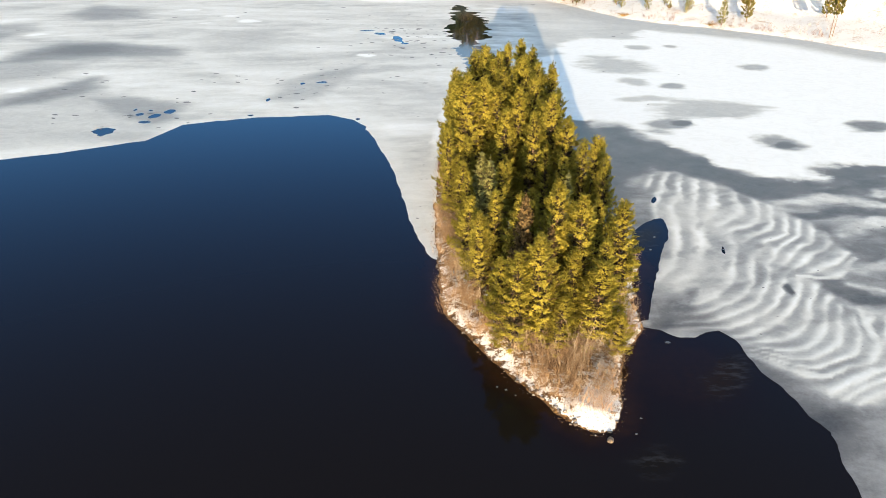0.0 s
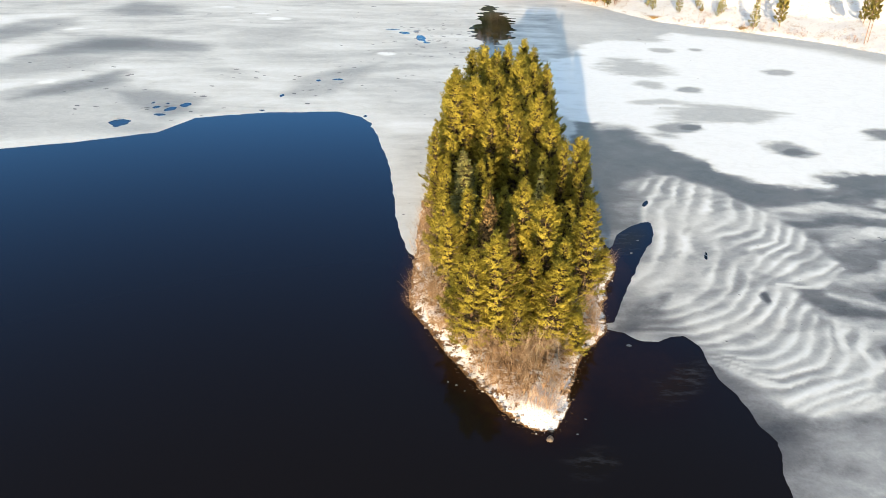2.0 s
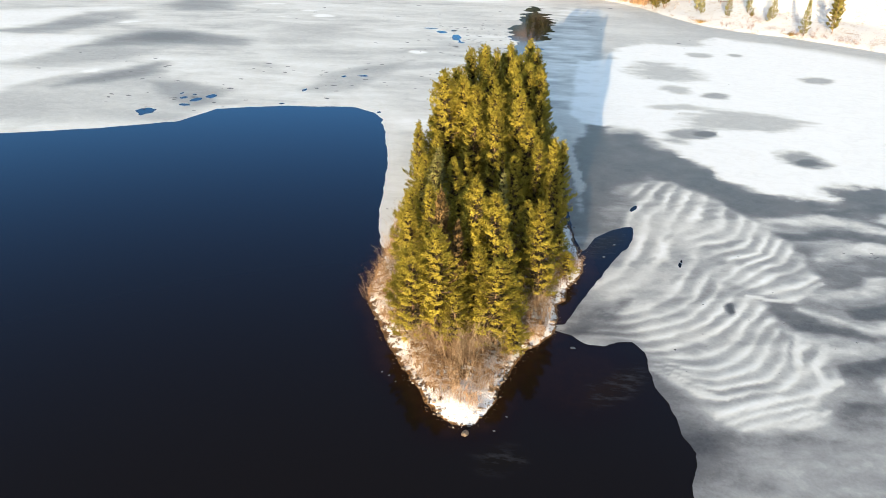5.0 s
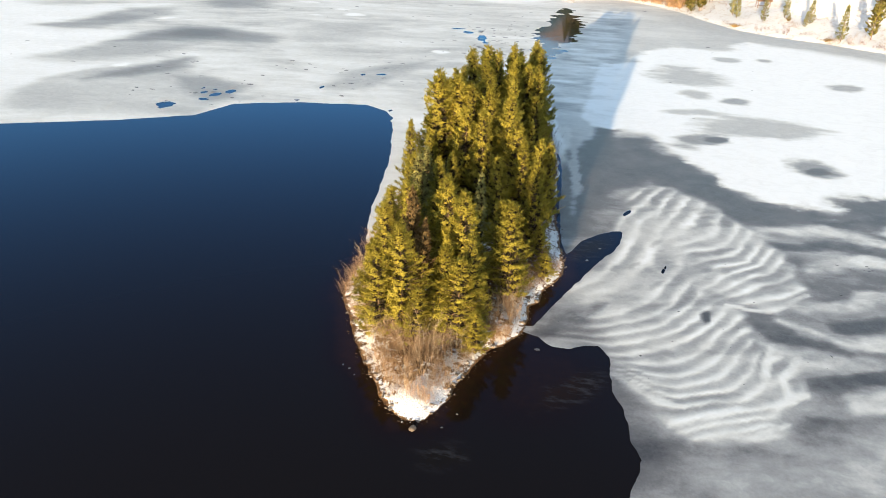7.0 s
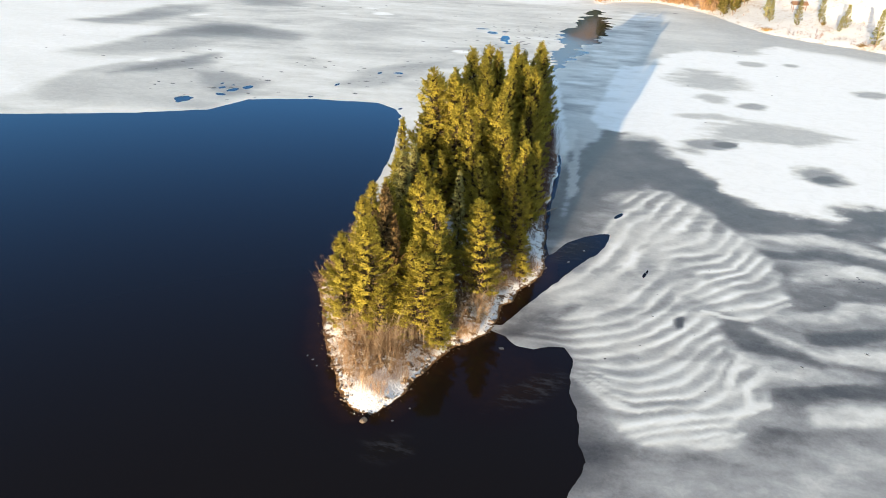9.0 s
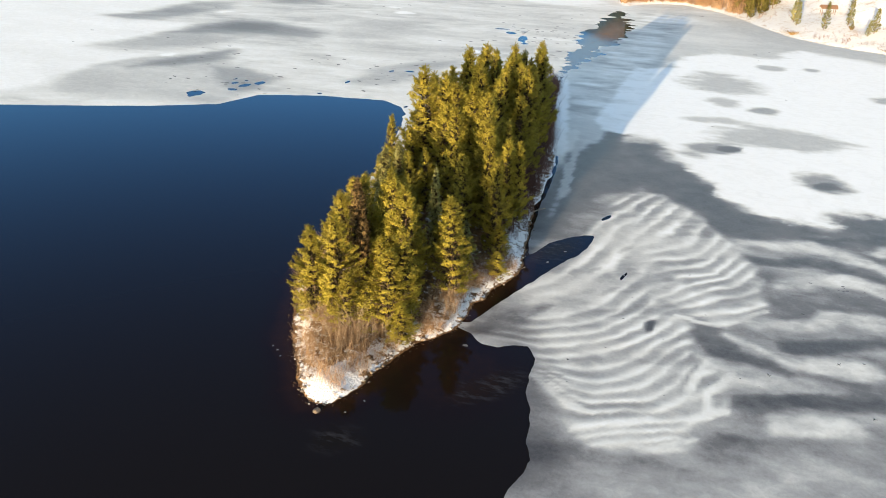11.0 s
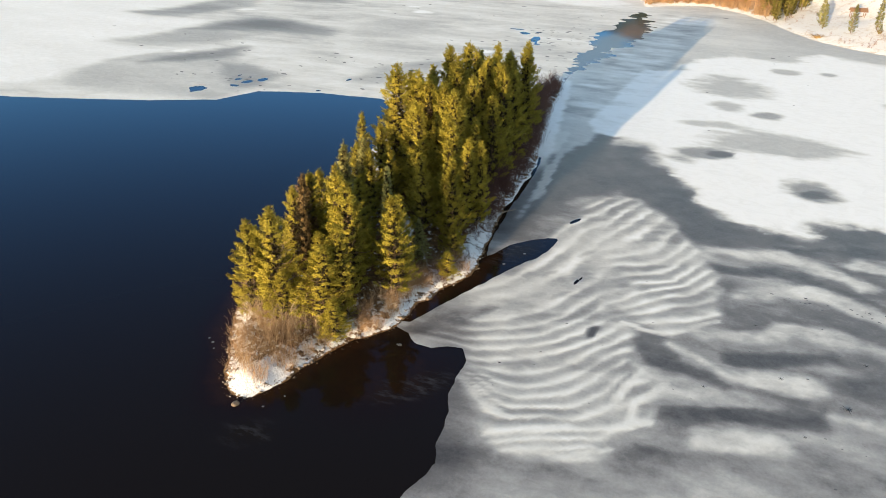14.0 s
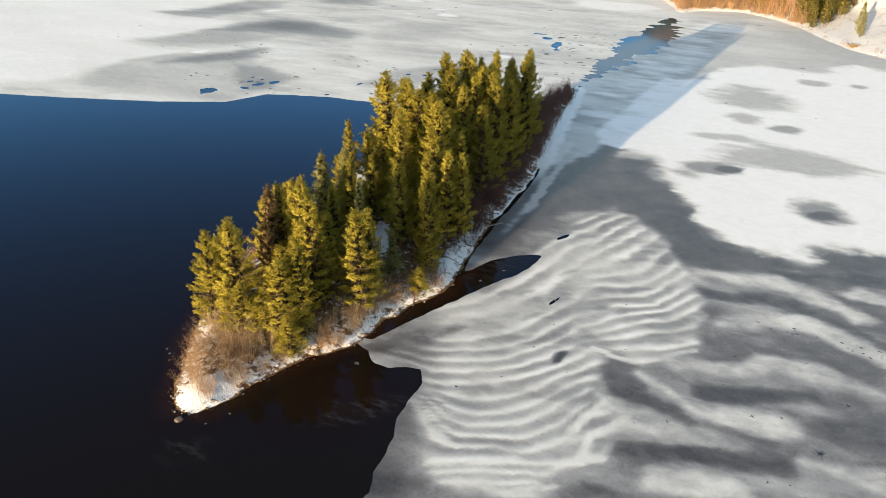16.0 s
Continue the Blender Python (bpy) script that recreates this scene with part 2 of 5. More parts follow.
# dark colour that stands for the shade deep inside the crowns
CORE_SHADE = make_bark("crown_core_shade", (0.020, 0.016, 0.008), (0.055, 0.042, 0.018), 3.0)
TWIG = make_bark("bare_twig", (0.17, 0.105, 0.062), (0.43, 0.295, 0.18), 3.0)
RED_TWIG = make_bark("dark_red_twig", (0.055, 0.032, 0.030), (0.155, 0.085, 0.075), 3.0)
SHORE_TWIG = make_bark("birch_twig", (0.24, 0.135, 0.065), (0.48, 0.29, 0.15), 3.0)
SCRUB = make_bark("grey_scrub", (0.20, 0.14, 0.125), (0.40, 0.31, 0.28), 3.0)
PALE_BARK = make_bark("pale_bark", (0.28, 0.20, 0.13), (0.52, 0.42, 0.30), 5.0)

# ---- outlines in plan ----
LAKE = rounded([(5, 283), (11, 290), (22, 294), (31, 290), (42, 278), (49.5, 264), (60, 245), (74, 234.5), (86, 227.5), (102, 215), (119.5, 195),
                (150, 165), (205, 120), (280, 20), (330, -200), (120, -560), (-320, -620), (-620, -250), (-640, 150), (-420, 420), (-170, 440), (-50, 360), (-8, 309)])
ISLAND = rounded([(14.2, 46.8), (15.3, 47.5), (16.0, 48.9), (16.6, 51), (17.0, 53.2), (17.5, 55.7), (18.6, 58.3), (20.0, 60.3), (21.2, 62.3), (21.5, 64.5), (21.6, 67.7), (22.4, 71), (23.4, 74.2), (24.1, 76.6), (23.5, 80.8), (22.9, 84.6),
                  (22.2, 88.4), (21.2, 94.5), (20.5, 105), (19.5, 115), (17, 125.5), (14.3, 138), (11.6, 151), (7.8, 168), (5.2, 163), (3, 148), (1, 130), (-0.4, 112), (-0.9, 96.4), (-0.8, 86.9), (-0.5, 77.4), (-0.2, 70),
                  (0.2, 66.3), (1.1, 63.6), (2.6, 61.1), (4.1, 58.4), (5.6, 55.8), (7.0, 53.4), (8.7, 51.1), (10.2, 49.2), (11.6, 47.8), (13.0, 46.9)], per=4)
OPEN_WATER = np.array([(-640, 60), (-250, 62), (-130, 91), (-97.5, 101.4), (-84.9, 105.7), (-64, 114.1), (-55, 119.1), (-52, 120.6), (-48.4, 129.6), (-44, 131.6), (-36, 134.5), (-29, 135.4), (-22.3, 136.5),
                       (-17, 133.5), (-13.9, 129.4), (-13.9, 127.4), (-12.8, 125.3), (-8.4, 110.2), (-6.1, 99.5), (-4.4, 89.6), (-2.5, 81.9), (-1.2, 78), (4, 74), (17, 66),
                       (21.2, 63), (23, 62.3), (24.6, 60.9), (26.3, 60.9), (27.6, 62), (29.1, 62.3), (30.2, 60.4), (30.4, 58.4), (30.6, 56.2), (31.4, 53.9), (32.4, 51.2), (32.4, 48.8), (33.4, 47), (33.3, 45.2), (32.6, 42.7), (32.2, 39.7), (33.5, 30), (40, 0), (70, -620), (-640, -640)])
POOL = np.array([(20, 63.4), (22.2, 64.3), (23.6, 68.7), (25.9, 74.6), (28.5, 81), (30.4, 86), (30.7, 89.9), (29.3, 89.4), (27.8, 88.3), (25.6, 85.6), (24.5, 82.2), (23.9, 81.4), (23.1, 85.2),
                 (22.4, 89.2), (21.6, 95.7), (21.1, 103.2), (20.3, 111.4), (19.3, 117.8), (17, 118), (17, 70)])
CHANNEL = np.array([(7.2, 274), (3.5, 271), (2.4, 253.5), (1.2, 231.8), (2.6, 210.3), (4.1, 195.7), (5.6, 182.8), (5.4, 173), (6, 162), (10.6, 161), (9.4, 175.8), (10.7, 189.1), (12.2, 204.1), (14.2, 213.1), (15.7, 226.6), (14.1, 244.6), (9.6, 262)])
# melt holes: place, half sizes, turn
HOLES = [(-61.5, 125.5, 1.7, 2.4, -25), (-55.5, 135.3, 1.1, 1.7, -20), (-56.1, 131, 1.2, 0.9, 0), (-58.7, 136, 0.8, 1, 0), (-53.7, 137.9, 0.9, 1.5, 0), (-57.5, 138.6, 0.6, 0.7, 0),
         (-36.1, 146.8, 0.55, 1.1, 0), (-37.2, 135.9, 0.6, 0.6, 0), (-31.3, 159.6, 0.8, 0.9, 0), (-27.1, 161.2, 1.7, 0.7, 10), (31, 95.9, 0.3, 1.5, -24), (35.8, 80.4, 0.24, 1.4, -14)]
HOLES += [(-18.2, 216.9, 1.2, 2.0, 40), (-12.6, 210, 1.3, 5.0, 14), (-22.5, 222, 2.0, 0.8, 0), (-15, 220, 1.0, 0.7, 0), (-10.2, 203.5, 1.2, 0.9, 0), (-16.1, 134, 0.5, 0.6, 0), (-60.7, 139, 0.5, 0.7, 0), (36.3, 62.9, 0.2, 0.14, 0), (33.2, 61.6, 0.22, 0.14, 0)]


def oval(x, y, cx, cy, a, b, turn):
    c, s = math.cos(radians(turn)), math.sin(radians(turn))
    u, v = (x - cx) * c + (y - cy) * s, -(x - cx) * s + (y - cy) * c
    return np.sqrt((u / a) ** 2 + (v / b) ** 2)


def graded(marks):
    """Grid lines: (start, spacing) pairs, the last start closing the row."""
    out = [marks[0][0]]
    for (a, da), (b, db) in zip(marks[:-1], marks[1:]):
        at = out[-1]
        while at < b - 0.01:
            at = min(b, at + da + (db - da) * (at - a) / (b - a))
            out.append(at)
    return np.array(out)


def island_inside(x, y):
    return inside_distance(x, y, ISLAND) + 0.45 * fbm(x, y, 2.2, 3, 11)


def island_height(x, y, d=None):
    d = island_inside(x, y) if d is None else d
    h = -0.55 + 0.62 * step(-1.2, 0.35, d) + 0.55 * step(0.2, 2.4, d) + 0.55 * step(2.0, 8.0, d)
    return h + (0.15 * fbm(x, y, 0.9, 3, 21) + 0.25 * fbm(x, y, 6, 2, 22)) * step(-0.2, 1.5, d)


def land_height(x, y):
    d = -inside_distance(x, y, LAKE) + 0.8 * fbm(x, y, 7, 3, 31)
    h = -0.7 + 1.1 * step(-2.0, 1.5, d) + 0.16 * np.clip(d - 1, 0, 60) + 0.26 * np.clip(d - 22, 0, 70) * step(150, 230, y) + 0.03 * np.clip(d - 61, 0, 400) + 0.3 * np.clip(d - 9, 0, 60) * step(268, 300, y) * step(70, 40, x)
    return h + fbm(x, y, 22, 4, 33) * 1.8 * step(3, 40, d) + 0.25 * fbm(x, y, 3, 3, 35) * step(0.5, 6, d)


# ---- water ----
def build_water():
    xs = graded([(-3000, 900), (-120, 8), (-30, 1.2), (60, 1.2), (140, 10), (3000, 900)])
    ys = graded([(-3000, 900), (0, 10), (35, 1.2), (130, 1.2), (180, 3), (290, 8), (3000, 900)])
    X, Y = np.meshgrid(xs, ys)
    nx, ny = len(xs), len(ys)
    i = (np.arange(ny - 1)[:, None] * nx + np.arange(nx - 1)[None]).ravel()
    me = quick_mesh("water", np.stack([X, Y, 0 * X], -1).reshape(-1, 3), np.stack([i, i + 1, i + 1 + nx, i + nx], -1), WATER)
    d = -island_inside(X, Y)
    # shallows by the bank; the cove oval paints in the trees' brown reflection
    paint(me, "shallow_and_mirror", np.maximum(step(4.2, -0.5, d + 1.2 * fbm(X, Y, 4, 3, 41)), 0.55 * step(1.3, 0.4, oval(X, Y, 23.5, 55.5, 7, 8, -30))))
    # three ovals of thin ice; the last is added to pale the channel's reflection
    skim_and_sheen = np.maximum.reduce([step(1.2, 0.3, oval(X, Y, *o) + 0.3 * fbm(X, Y, 2, 3, 43)) for o in
                              ((27.2, 54.5, 1.8, 4.6, -38), (17.5, 43.2, 2.2, 1.4, 10), (26.5, 84, 2.2, 4.5, -30), (7.5, 205, 7, 55, -4))])
    paint(me, "skim_and_sheen", skim_and_sheen)
    tagged(new("water", me), "dark still open lake water with clear reflections", "water", kind="structure")


# ---- ice sheet, with snow cover ----
# grey patches in the snow: place, half sizes, turn, snow cover
# the first oval darkens bare ice further where the trees' shadow falls
GREY = [(25.4, 124, 2.2, 13, -7, 0.02), (22.4, 112, 0.9, 15, 4, 0.62), (42.9, 180, 8.5, 9.5, 28, 0.62), (44.3, 163.7, 3.2, 3.8, 28, 0.62), (51.9, 159.9, 2.7, 2.6, 28, 0.5), (53.5, 142.5, 12.5, 6.2, 5, 0.62), (42.2, 149.2, 6, 2.2, 10, 0.66),
        (43.2, 131.3, 5.6, 3.0, 28, 0.45), (46.2, 132.9, 2.4, 1.3, 28, 0.15), (60.2, 121.6, 3.5, 4.2, 20, 0.42), (60.6, 120.6, 2.0, 1.5, 28, 0.1), (53.9, 200.4, 3.3, 3, 28, 0.6), (63.2, 201.9, 2.4, 2, 28, 0.55), (50.3, 217, 8, 6, 20, 0.66), (81.5, 131.3, 5.2, 3.6, 10, 0.3), (77.4, 178.2, 3.6, 3.4, 10, 0.55)]
# grey plumes of wet ice west of the island, each with its snow cover and the softness of its edge
PLUMES = [([(-89, 115.5), (-98.5, 126.6), (-99, 136), (-95.5, 145), (-90.6, 151), (-79.8, 162), (-68, 149), (-53, 143), (-51, 134), (-53, 120.7), (-60.7, 120), (-73, 117)], 0.64, 2.5),
          ([(-90.5, 139), (-86.6, 152.7), (-80, 162.5), (-74, 154.8), (-80, 146.3), (-86.6, 142)], 0.36, 3.0), ([(-73.5, 147), (-65, 148), (-52.8, 143), (-50.5, 134), (-54.7, 130), (-64, 136)], 0.46, 2.2),
          ([(-111, 176), (-108.4, 192.5), (-104.8, 202), (-92, 201), (-69, 194.5), (-68, 186), (-91.7, 182), (-103, 174.6)], 0.40, 4.0), ([(-104, 186), (-100, 199), (-90, 198), (-84, 190), (-94, 186)], 0.24, 4.0)]
PLUMES_FAR = [([(-118, 152), (-113.7, 166.5), (-105.6, 178), (-86, 179.4), (-91.7, 161.8), (-102.7, 153.5)], 0.56, 4.0), ([(-146.5, 191), (-139.6, 211), (-141.5, 225.5), (-126.7, 231), (-121.6, 220), (-125.6, 196), (-136, 188)], 0.48, 5.0),
              ([(-35.2, 147), (-35.6, 159), (-28, 170), (-19.4, 179.6), (-21, 166), (-25, 150.8), (-30, 146.4)], 0.56, 2.5), ([(-68.7, 201), (-68.4, 216), (-53, 216.6), (-42, 206.5), (-50.4, 193), (-61.6, 190)], 0.62, 6.0), ([(-126, 243), (-121, 261), (-104, 256), (-95.7, 241), (-113, 236)], 0.45, 5.0)]
SNOWFIELD = np.array([(-330, 190), (-250, 260), (-173, 222), (-134, 237), (-133, 211), (-145.7, 191), (-135.6, 185), (-115, 191), (-111, 176), (-118, 152), (-107, 150.4), (-93, 152.5), (-95.6, 143), (-99, 126), (-93.6, 120.8), (-98, 112), (-150, 93), (-330, 70)])
WHITES = [(-19, 284, 16, 11, 0, 0.97), (-61.6, 235, 4.5, 2, 0, 0.98), (-69, 244, 4, 1.6, 0, 0.97), (-19.8, 189, 1.8, 1.6, 0, 0.98), (-87, 255, 4, 2, 0, 0.95), (-91.5, 152.7, 1.5, 2.2, 0, 0.98), (-117, 211.6, 3, 1.6, 0, 0.96), (-48, 121, 30, 1.6, 25, 0.82), (-75, 232, 2, 1.2, 0, 0.95)]
WHITE_FIELD = np.array([(29, 133.5), (34, 131), (36.5, 126), (38, 121), (42, 117.2), (43.5, 110), (48, 107.6), (52.5, 103.5), (57.2, 102.3), (60.2, 103.4), (61.6, 108), (68.5, 111), (74, 108), (82, 112), (92, 108), (140, 140), (300, 60), (330, 200),
                        (150, 190), (120, 186), (104, 203), (86, 217), (72, 222), (62, 226), (52, 214), (40, 214), (33, 205), (27, 188), (23.5, 165), (24, 146)])
BARE = np.array([(20, 88), (24.9, 87.1), (27.4, 97), (31, 106), (34.5, 108), (38.8, 104.4), (42.1, 100.5), (45, 97), (49.4, 95.6), (56, 99), (62, 102), (69, 105), (78, 106), (90, 103), (90, 112), (68.5, 112), (61, 109), (60, 104), (52.5, 104.5), (47, 109), (42, 118.5), (37, 123), (33.8, 131), (25, 128), (20, 118)])
RIPPLED = np.array([(21.6, 63.2), (25.1, 73.5), (29.1, 82.9), (29.9, 91.7), (31.6, 104.5), (37.2, 107.7), (43.4, 101.2), (48.7, 92.5), (51.3, 85.6), (51.8, 79.8), (47.3, 73.4), (43.6, 74.0), (45.3, 67.2), (48.5, 61.2), (47.3, 57.2), (43, 51), (38, 50), (35.9, 51.5), (30.8, 58.8), (29, 62)])
# drifts on the near ice: two ends, half width, snow cover
DRIFTS = [(48.9, 94.9, 57.5, 97.4, 1.5, 0.72), (57.5, 97.4, 66, 94, 1.4, 0.72), (53.2, 84.8, 60.6, 89.5, 1.5, 0.7), (60.6, 89.5, 72, 84.5, 1.5, 0.72), (48.3, 64.2, 53, 65, 1.2, 0.62), (47.6, 71.7, 53.6, 69.1, 0.8, 0.62), (53.6, 69.1, 60.3, 70.4, 1.5, 0.7),
          (50.7, 75.5, 57.5, 78.1, 1.1, 0.62), (57.5, 79.5, 63, 81, 1.3, 0.7), (62.4, 66.7, 69, 67.9, 1.2, 0.66), (52, 58.8, 58.1, 60.8, 1.3, 0.7), (47, 64, 47.5, 60, 1, 0.6), (60, 79.7, 70, 79.7, 1.3, 0.62), (66, 99, 80, 98, 1.6, 0.68)]
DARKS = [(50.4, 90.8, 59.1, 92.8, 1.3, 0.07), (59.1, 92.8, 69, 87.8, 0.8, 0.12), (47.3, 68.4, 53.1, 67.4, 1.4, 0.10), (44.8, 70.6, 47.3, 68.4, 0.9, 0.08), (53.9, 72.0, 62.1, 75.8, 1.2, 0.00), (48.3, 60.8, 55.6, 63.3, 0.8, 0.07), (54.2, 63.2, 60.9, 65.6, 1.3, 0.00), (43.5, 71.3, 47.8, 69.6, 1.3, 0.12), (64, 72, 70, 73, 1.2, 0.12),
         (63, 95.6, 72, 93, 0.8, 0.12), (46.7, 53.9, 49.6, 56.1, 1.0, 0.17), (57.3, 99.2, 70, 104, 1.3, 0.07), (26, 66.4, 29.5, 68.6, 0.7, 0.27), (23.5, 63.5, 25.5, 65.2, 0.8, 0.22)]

# melt pits among the ridges: place, half sizes, turn, snow cover
PITS = [(40.2, 70.8, 0.45, 1.1, -10, -0.3), (32.4, 80.5, 0.45, 1.2, -35, 0.36), (33.8, 79, 0.45, 1.3, -30, 0.36), (34.9, 76.7, 0.4, 1.4, -30, 0.28), (41.1, 82, 0.5, 1.0, -40, 0.3), (43.4, 81.9, 0.5, 0.9, -30, 0.42), (44.6, 80.4, 0.6, 1.1, -40, 0.45), (38.6, 75, 0.7, 1.5, -20, 0.22),
        (41, 75.7, 0.9, 0.8, 0, 0.28), (34.9, 87.7, 0.5, 1.6, -25, 0.42), (32.7, 75.6, 0.45, 0.9, -50, 0.45), (30.7, 71.3, 0.5, 1.2, -60, 0.45), (28.3, 68.8, 0.5, 1.1, -40, 0.3), (42.6, 61.6, 0.6, 1.6, -35, 0.42), (45, 65.7, 0.7, 1.3, -10, 0.2), (47.4, 60.2, 0.6, 1.2, -20, 0.36), (49, 79.3, 1.2, 0.5, 10, 0.42)]
# highlights painted along the ridges' outer edge: two ends, half width, cover value
CREST_HIGHLIGHTS = [(35.9, 52, 41.8, 55.5, 0.35, 0.86), (41.8, 55.5, 46.5, 57.9, 0.35, 0.88), (38.4, 51, 42.6, 52.1, 0.28, 0.82), (42.6, 52.1, 45.6, 54.4, 0.26, 0.8), (30.6, 58, 34, 55.7, 0.3, 0.82), (34, 55.7, 37, 54.8, 0.3, 0.84), (46, 66.5, 45.2, 63.9, 0.35, 0.86), (45.2, 63.9, 44.6, 59.4, 0.4, 0.84),
          (48.2, 65, 46.4, 61.2, 0.35, 0.86), (46.4, 61.2, 46.4, 58, 0.35, 0.84), (46.4, 58, 48.2, 59.2, 0.3, 0.78), (42.6, 74, 46.7, 73.3, 0.35, 0.86), (46.7, 73.3, 51.4, 78.4, 0.35, 0.84)]
# snow on the shaded ice
WEDGE = np.array([(22.6, 187), (32, 190), (32, 158), (31, 137), (27.7, 133.5), (23.4, 135), (20.8, 141), (22.3, 151.9), (21.8, 166.2)])


# crests of the wind ridges in the snow, one row a crest
RIDGES_BANK = [[(26.3, 73.7), (28.5, 76.9), (30.4, 81.6), (32.1, 87.6), (33.5, 94.7)], [(25.6, 69.6), (28.2, 72.4), (30.9, 75.9), (32.6, 80.2), (34.2, 85.3), (35.5, 92.8)],
               [(28.9, 67.4), (31.3, 69.5), (33.6, 71.8), (35.6, 75.7), (37.1, 79.9), (38.3, 84.2)], [(29.9, 66.4), (32.4, 68), (34.9, 70), (36.8, 73), (38, 76.3)], [(29, 64.1), (31.6, 65.3), (34.1, 66.9), (36.3, 69.2), (37.7, 71.7)],
               [(29.8, 62.8), (32.2, 63.7), (34.6, 65.3), (36.9, 67.3), (38.6, 69.8)], [(30.3, 61.1), (32.8, 62.1), (35.2, 63.5), (37.5, 65.5), (39.2, 67.7), (40.4, 69.6)], [(30.9, 59.7), (33, 60.2), (36, 61.4), (38.2, 63.1), (39.8, 65.3), (41.4, 68.1)]]
RIDGES_COVE = [[(32.2, 59.4), (34.2, 58.7), (35.8, 58.9), (38, 60.3), (40.1, 62.4), (41.6, 65.1), (42.7, 67.4)], [(32.7, 58.2), (35.3, 57.2), (37.2, 57.9), (39.4, 59.2), (41.1, 60.9), (42.3, 63.1), (43.3, 65.7)],
               [(30.8, 58.5), (33.1, 57.1), (35.7, 56.1), (37.7, 56.5), (40.4, 57.8), (42, 59.5), (43.4, 62), (44.2, 64.4)], [(34.5, 55), (36.8, 54.7), (39.4, 56.1), (41.5, 56.8), (43.7, 58.7), (44.8, 60.5)],
               [(35.9, 52.1), (37.3, 53.1), (39.9, 54.5), (42.6, 55.6), (44.7, 56.9), (46.4, 57.8)], [(37.8, 51.9), (39.4, 53), (41.9, 54.1), (44.6, 55.3)], [(39.1, 51.6), (40.6, 52.2), (42.3, 52.9), (43.9, 54.1)]]
RIDGES_LOBE = [[(34.6, 95.2), (35.8, 99.7), (37.2, 104)], [(35.7, 92), (37.3, 96.5), (39.3, 103)], [(37, 90), (38.7, 93.5), (40.5, 98.8)], [(37.8, 87.9), (39.6, 89.3), (42, 91.1), (43.1, 93)],
               [(38.8, 86), (41.1, 87), (43.4, 88.7), (44.6, 91.2)], [(40.2, 83.6), (42.5, 85), (44.7, 87.3), (45.9, 90.7)], [(39.9, 79.2), (41, 82.2), (43.4, 83.7), (45.7, 85.2), (47, 87.6), (48.2, 90.5)],
               [(41.1, 77.8), (42.7, 80.8), (44.9, 82.6), (46.6, 84.1), (48.3, 87.5)], [(41.8, 76.4), (43.7, 79), (45.7, 81.3), (47.7, 82.5), (49.4, 85.9)], [(42.3, 75.4), (44.8, 77.4), (46.9, 79.4), (49.2, 81), (51, 83.5)], [(43.6, 74.4), (45.6, 75.4), (48.2, 77.2), (51, 79.4)]]


def ridge_phase(x, y, crests):
    """A smooth sheet that takes whole numbers along the crests."""
    c = np.array([p for row in crests for p in row], float)
    v = np.array([k for k, row in enumerate(crests) for _ in row], float)

    def kernel(d2):
        return 0.5 * d2 * np.log(d2 + 1e-9)

    n = len(c)
    m = np.zeros((n + 3, n + 3))
    m[:n, :n] = kernel(((c[:, None] - c[None]) ** 2).sum(-1)) + 1.5 * np.eye(n)
    m[:n, n], m[:n, n + 1:], m[n, :n], m[n + 1:, :n] = 1, c, 1, c.T
    w = np.linalg.solve(m, np.concatenate([v, np.zeros(3)]))
    out = w[n] + w[n + 1] * x + w[n + 2] * y
    for (cx, cy), k in zip(c, w):
        out = out + k * kernel((x - cx) ** 2 + (y - cy) ** 2)
    return out


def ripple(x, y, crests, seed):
    """Snow ridges: narrow bright crests with a soft darker back, relief shading as tone, 0 to 1."""
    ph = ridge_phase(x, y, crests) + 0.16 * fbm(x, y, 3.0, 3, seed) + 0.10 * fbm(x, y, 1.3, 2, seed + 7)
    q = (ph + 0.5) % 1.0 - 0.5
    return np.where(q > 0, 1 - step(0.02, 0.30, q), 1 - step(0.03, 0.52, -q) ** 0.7)


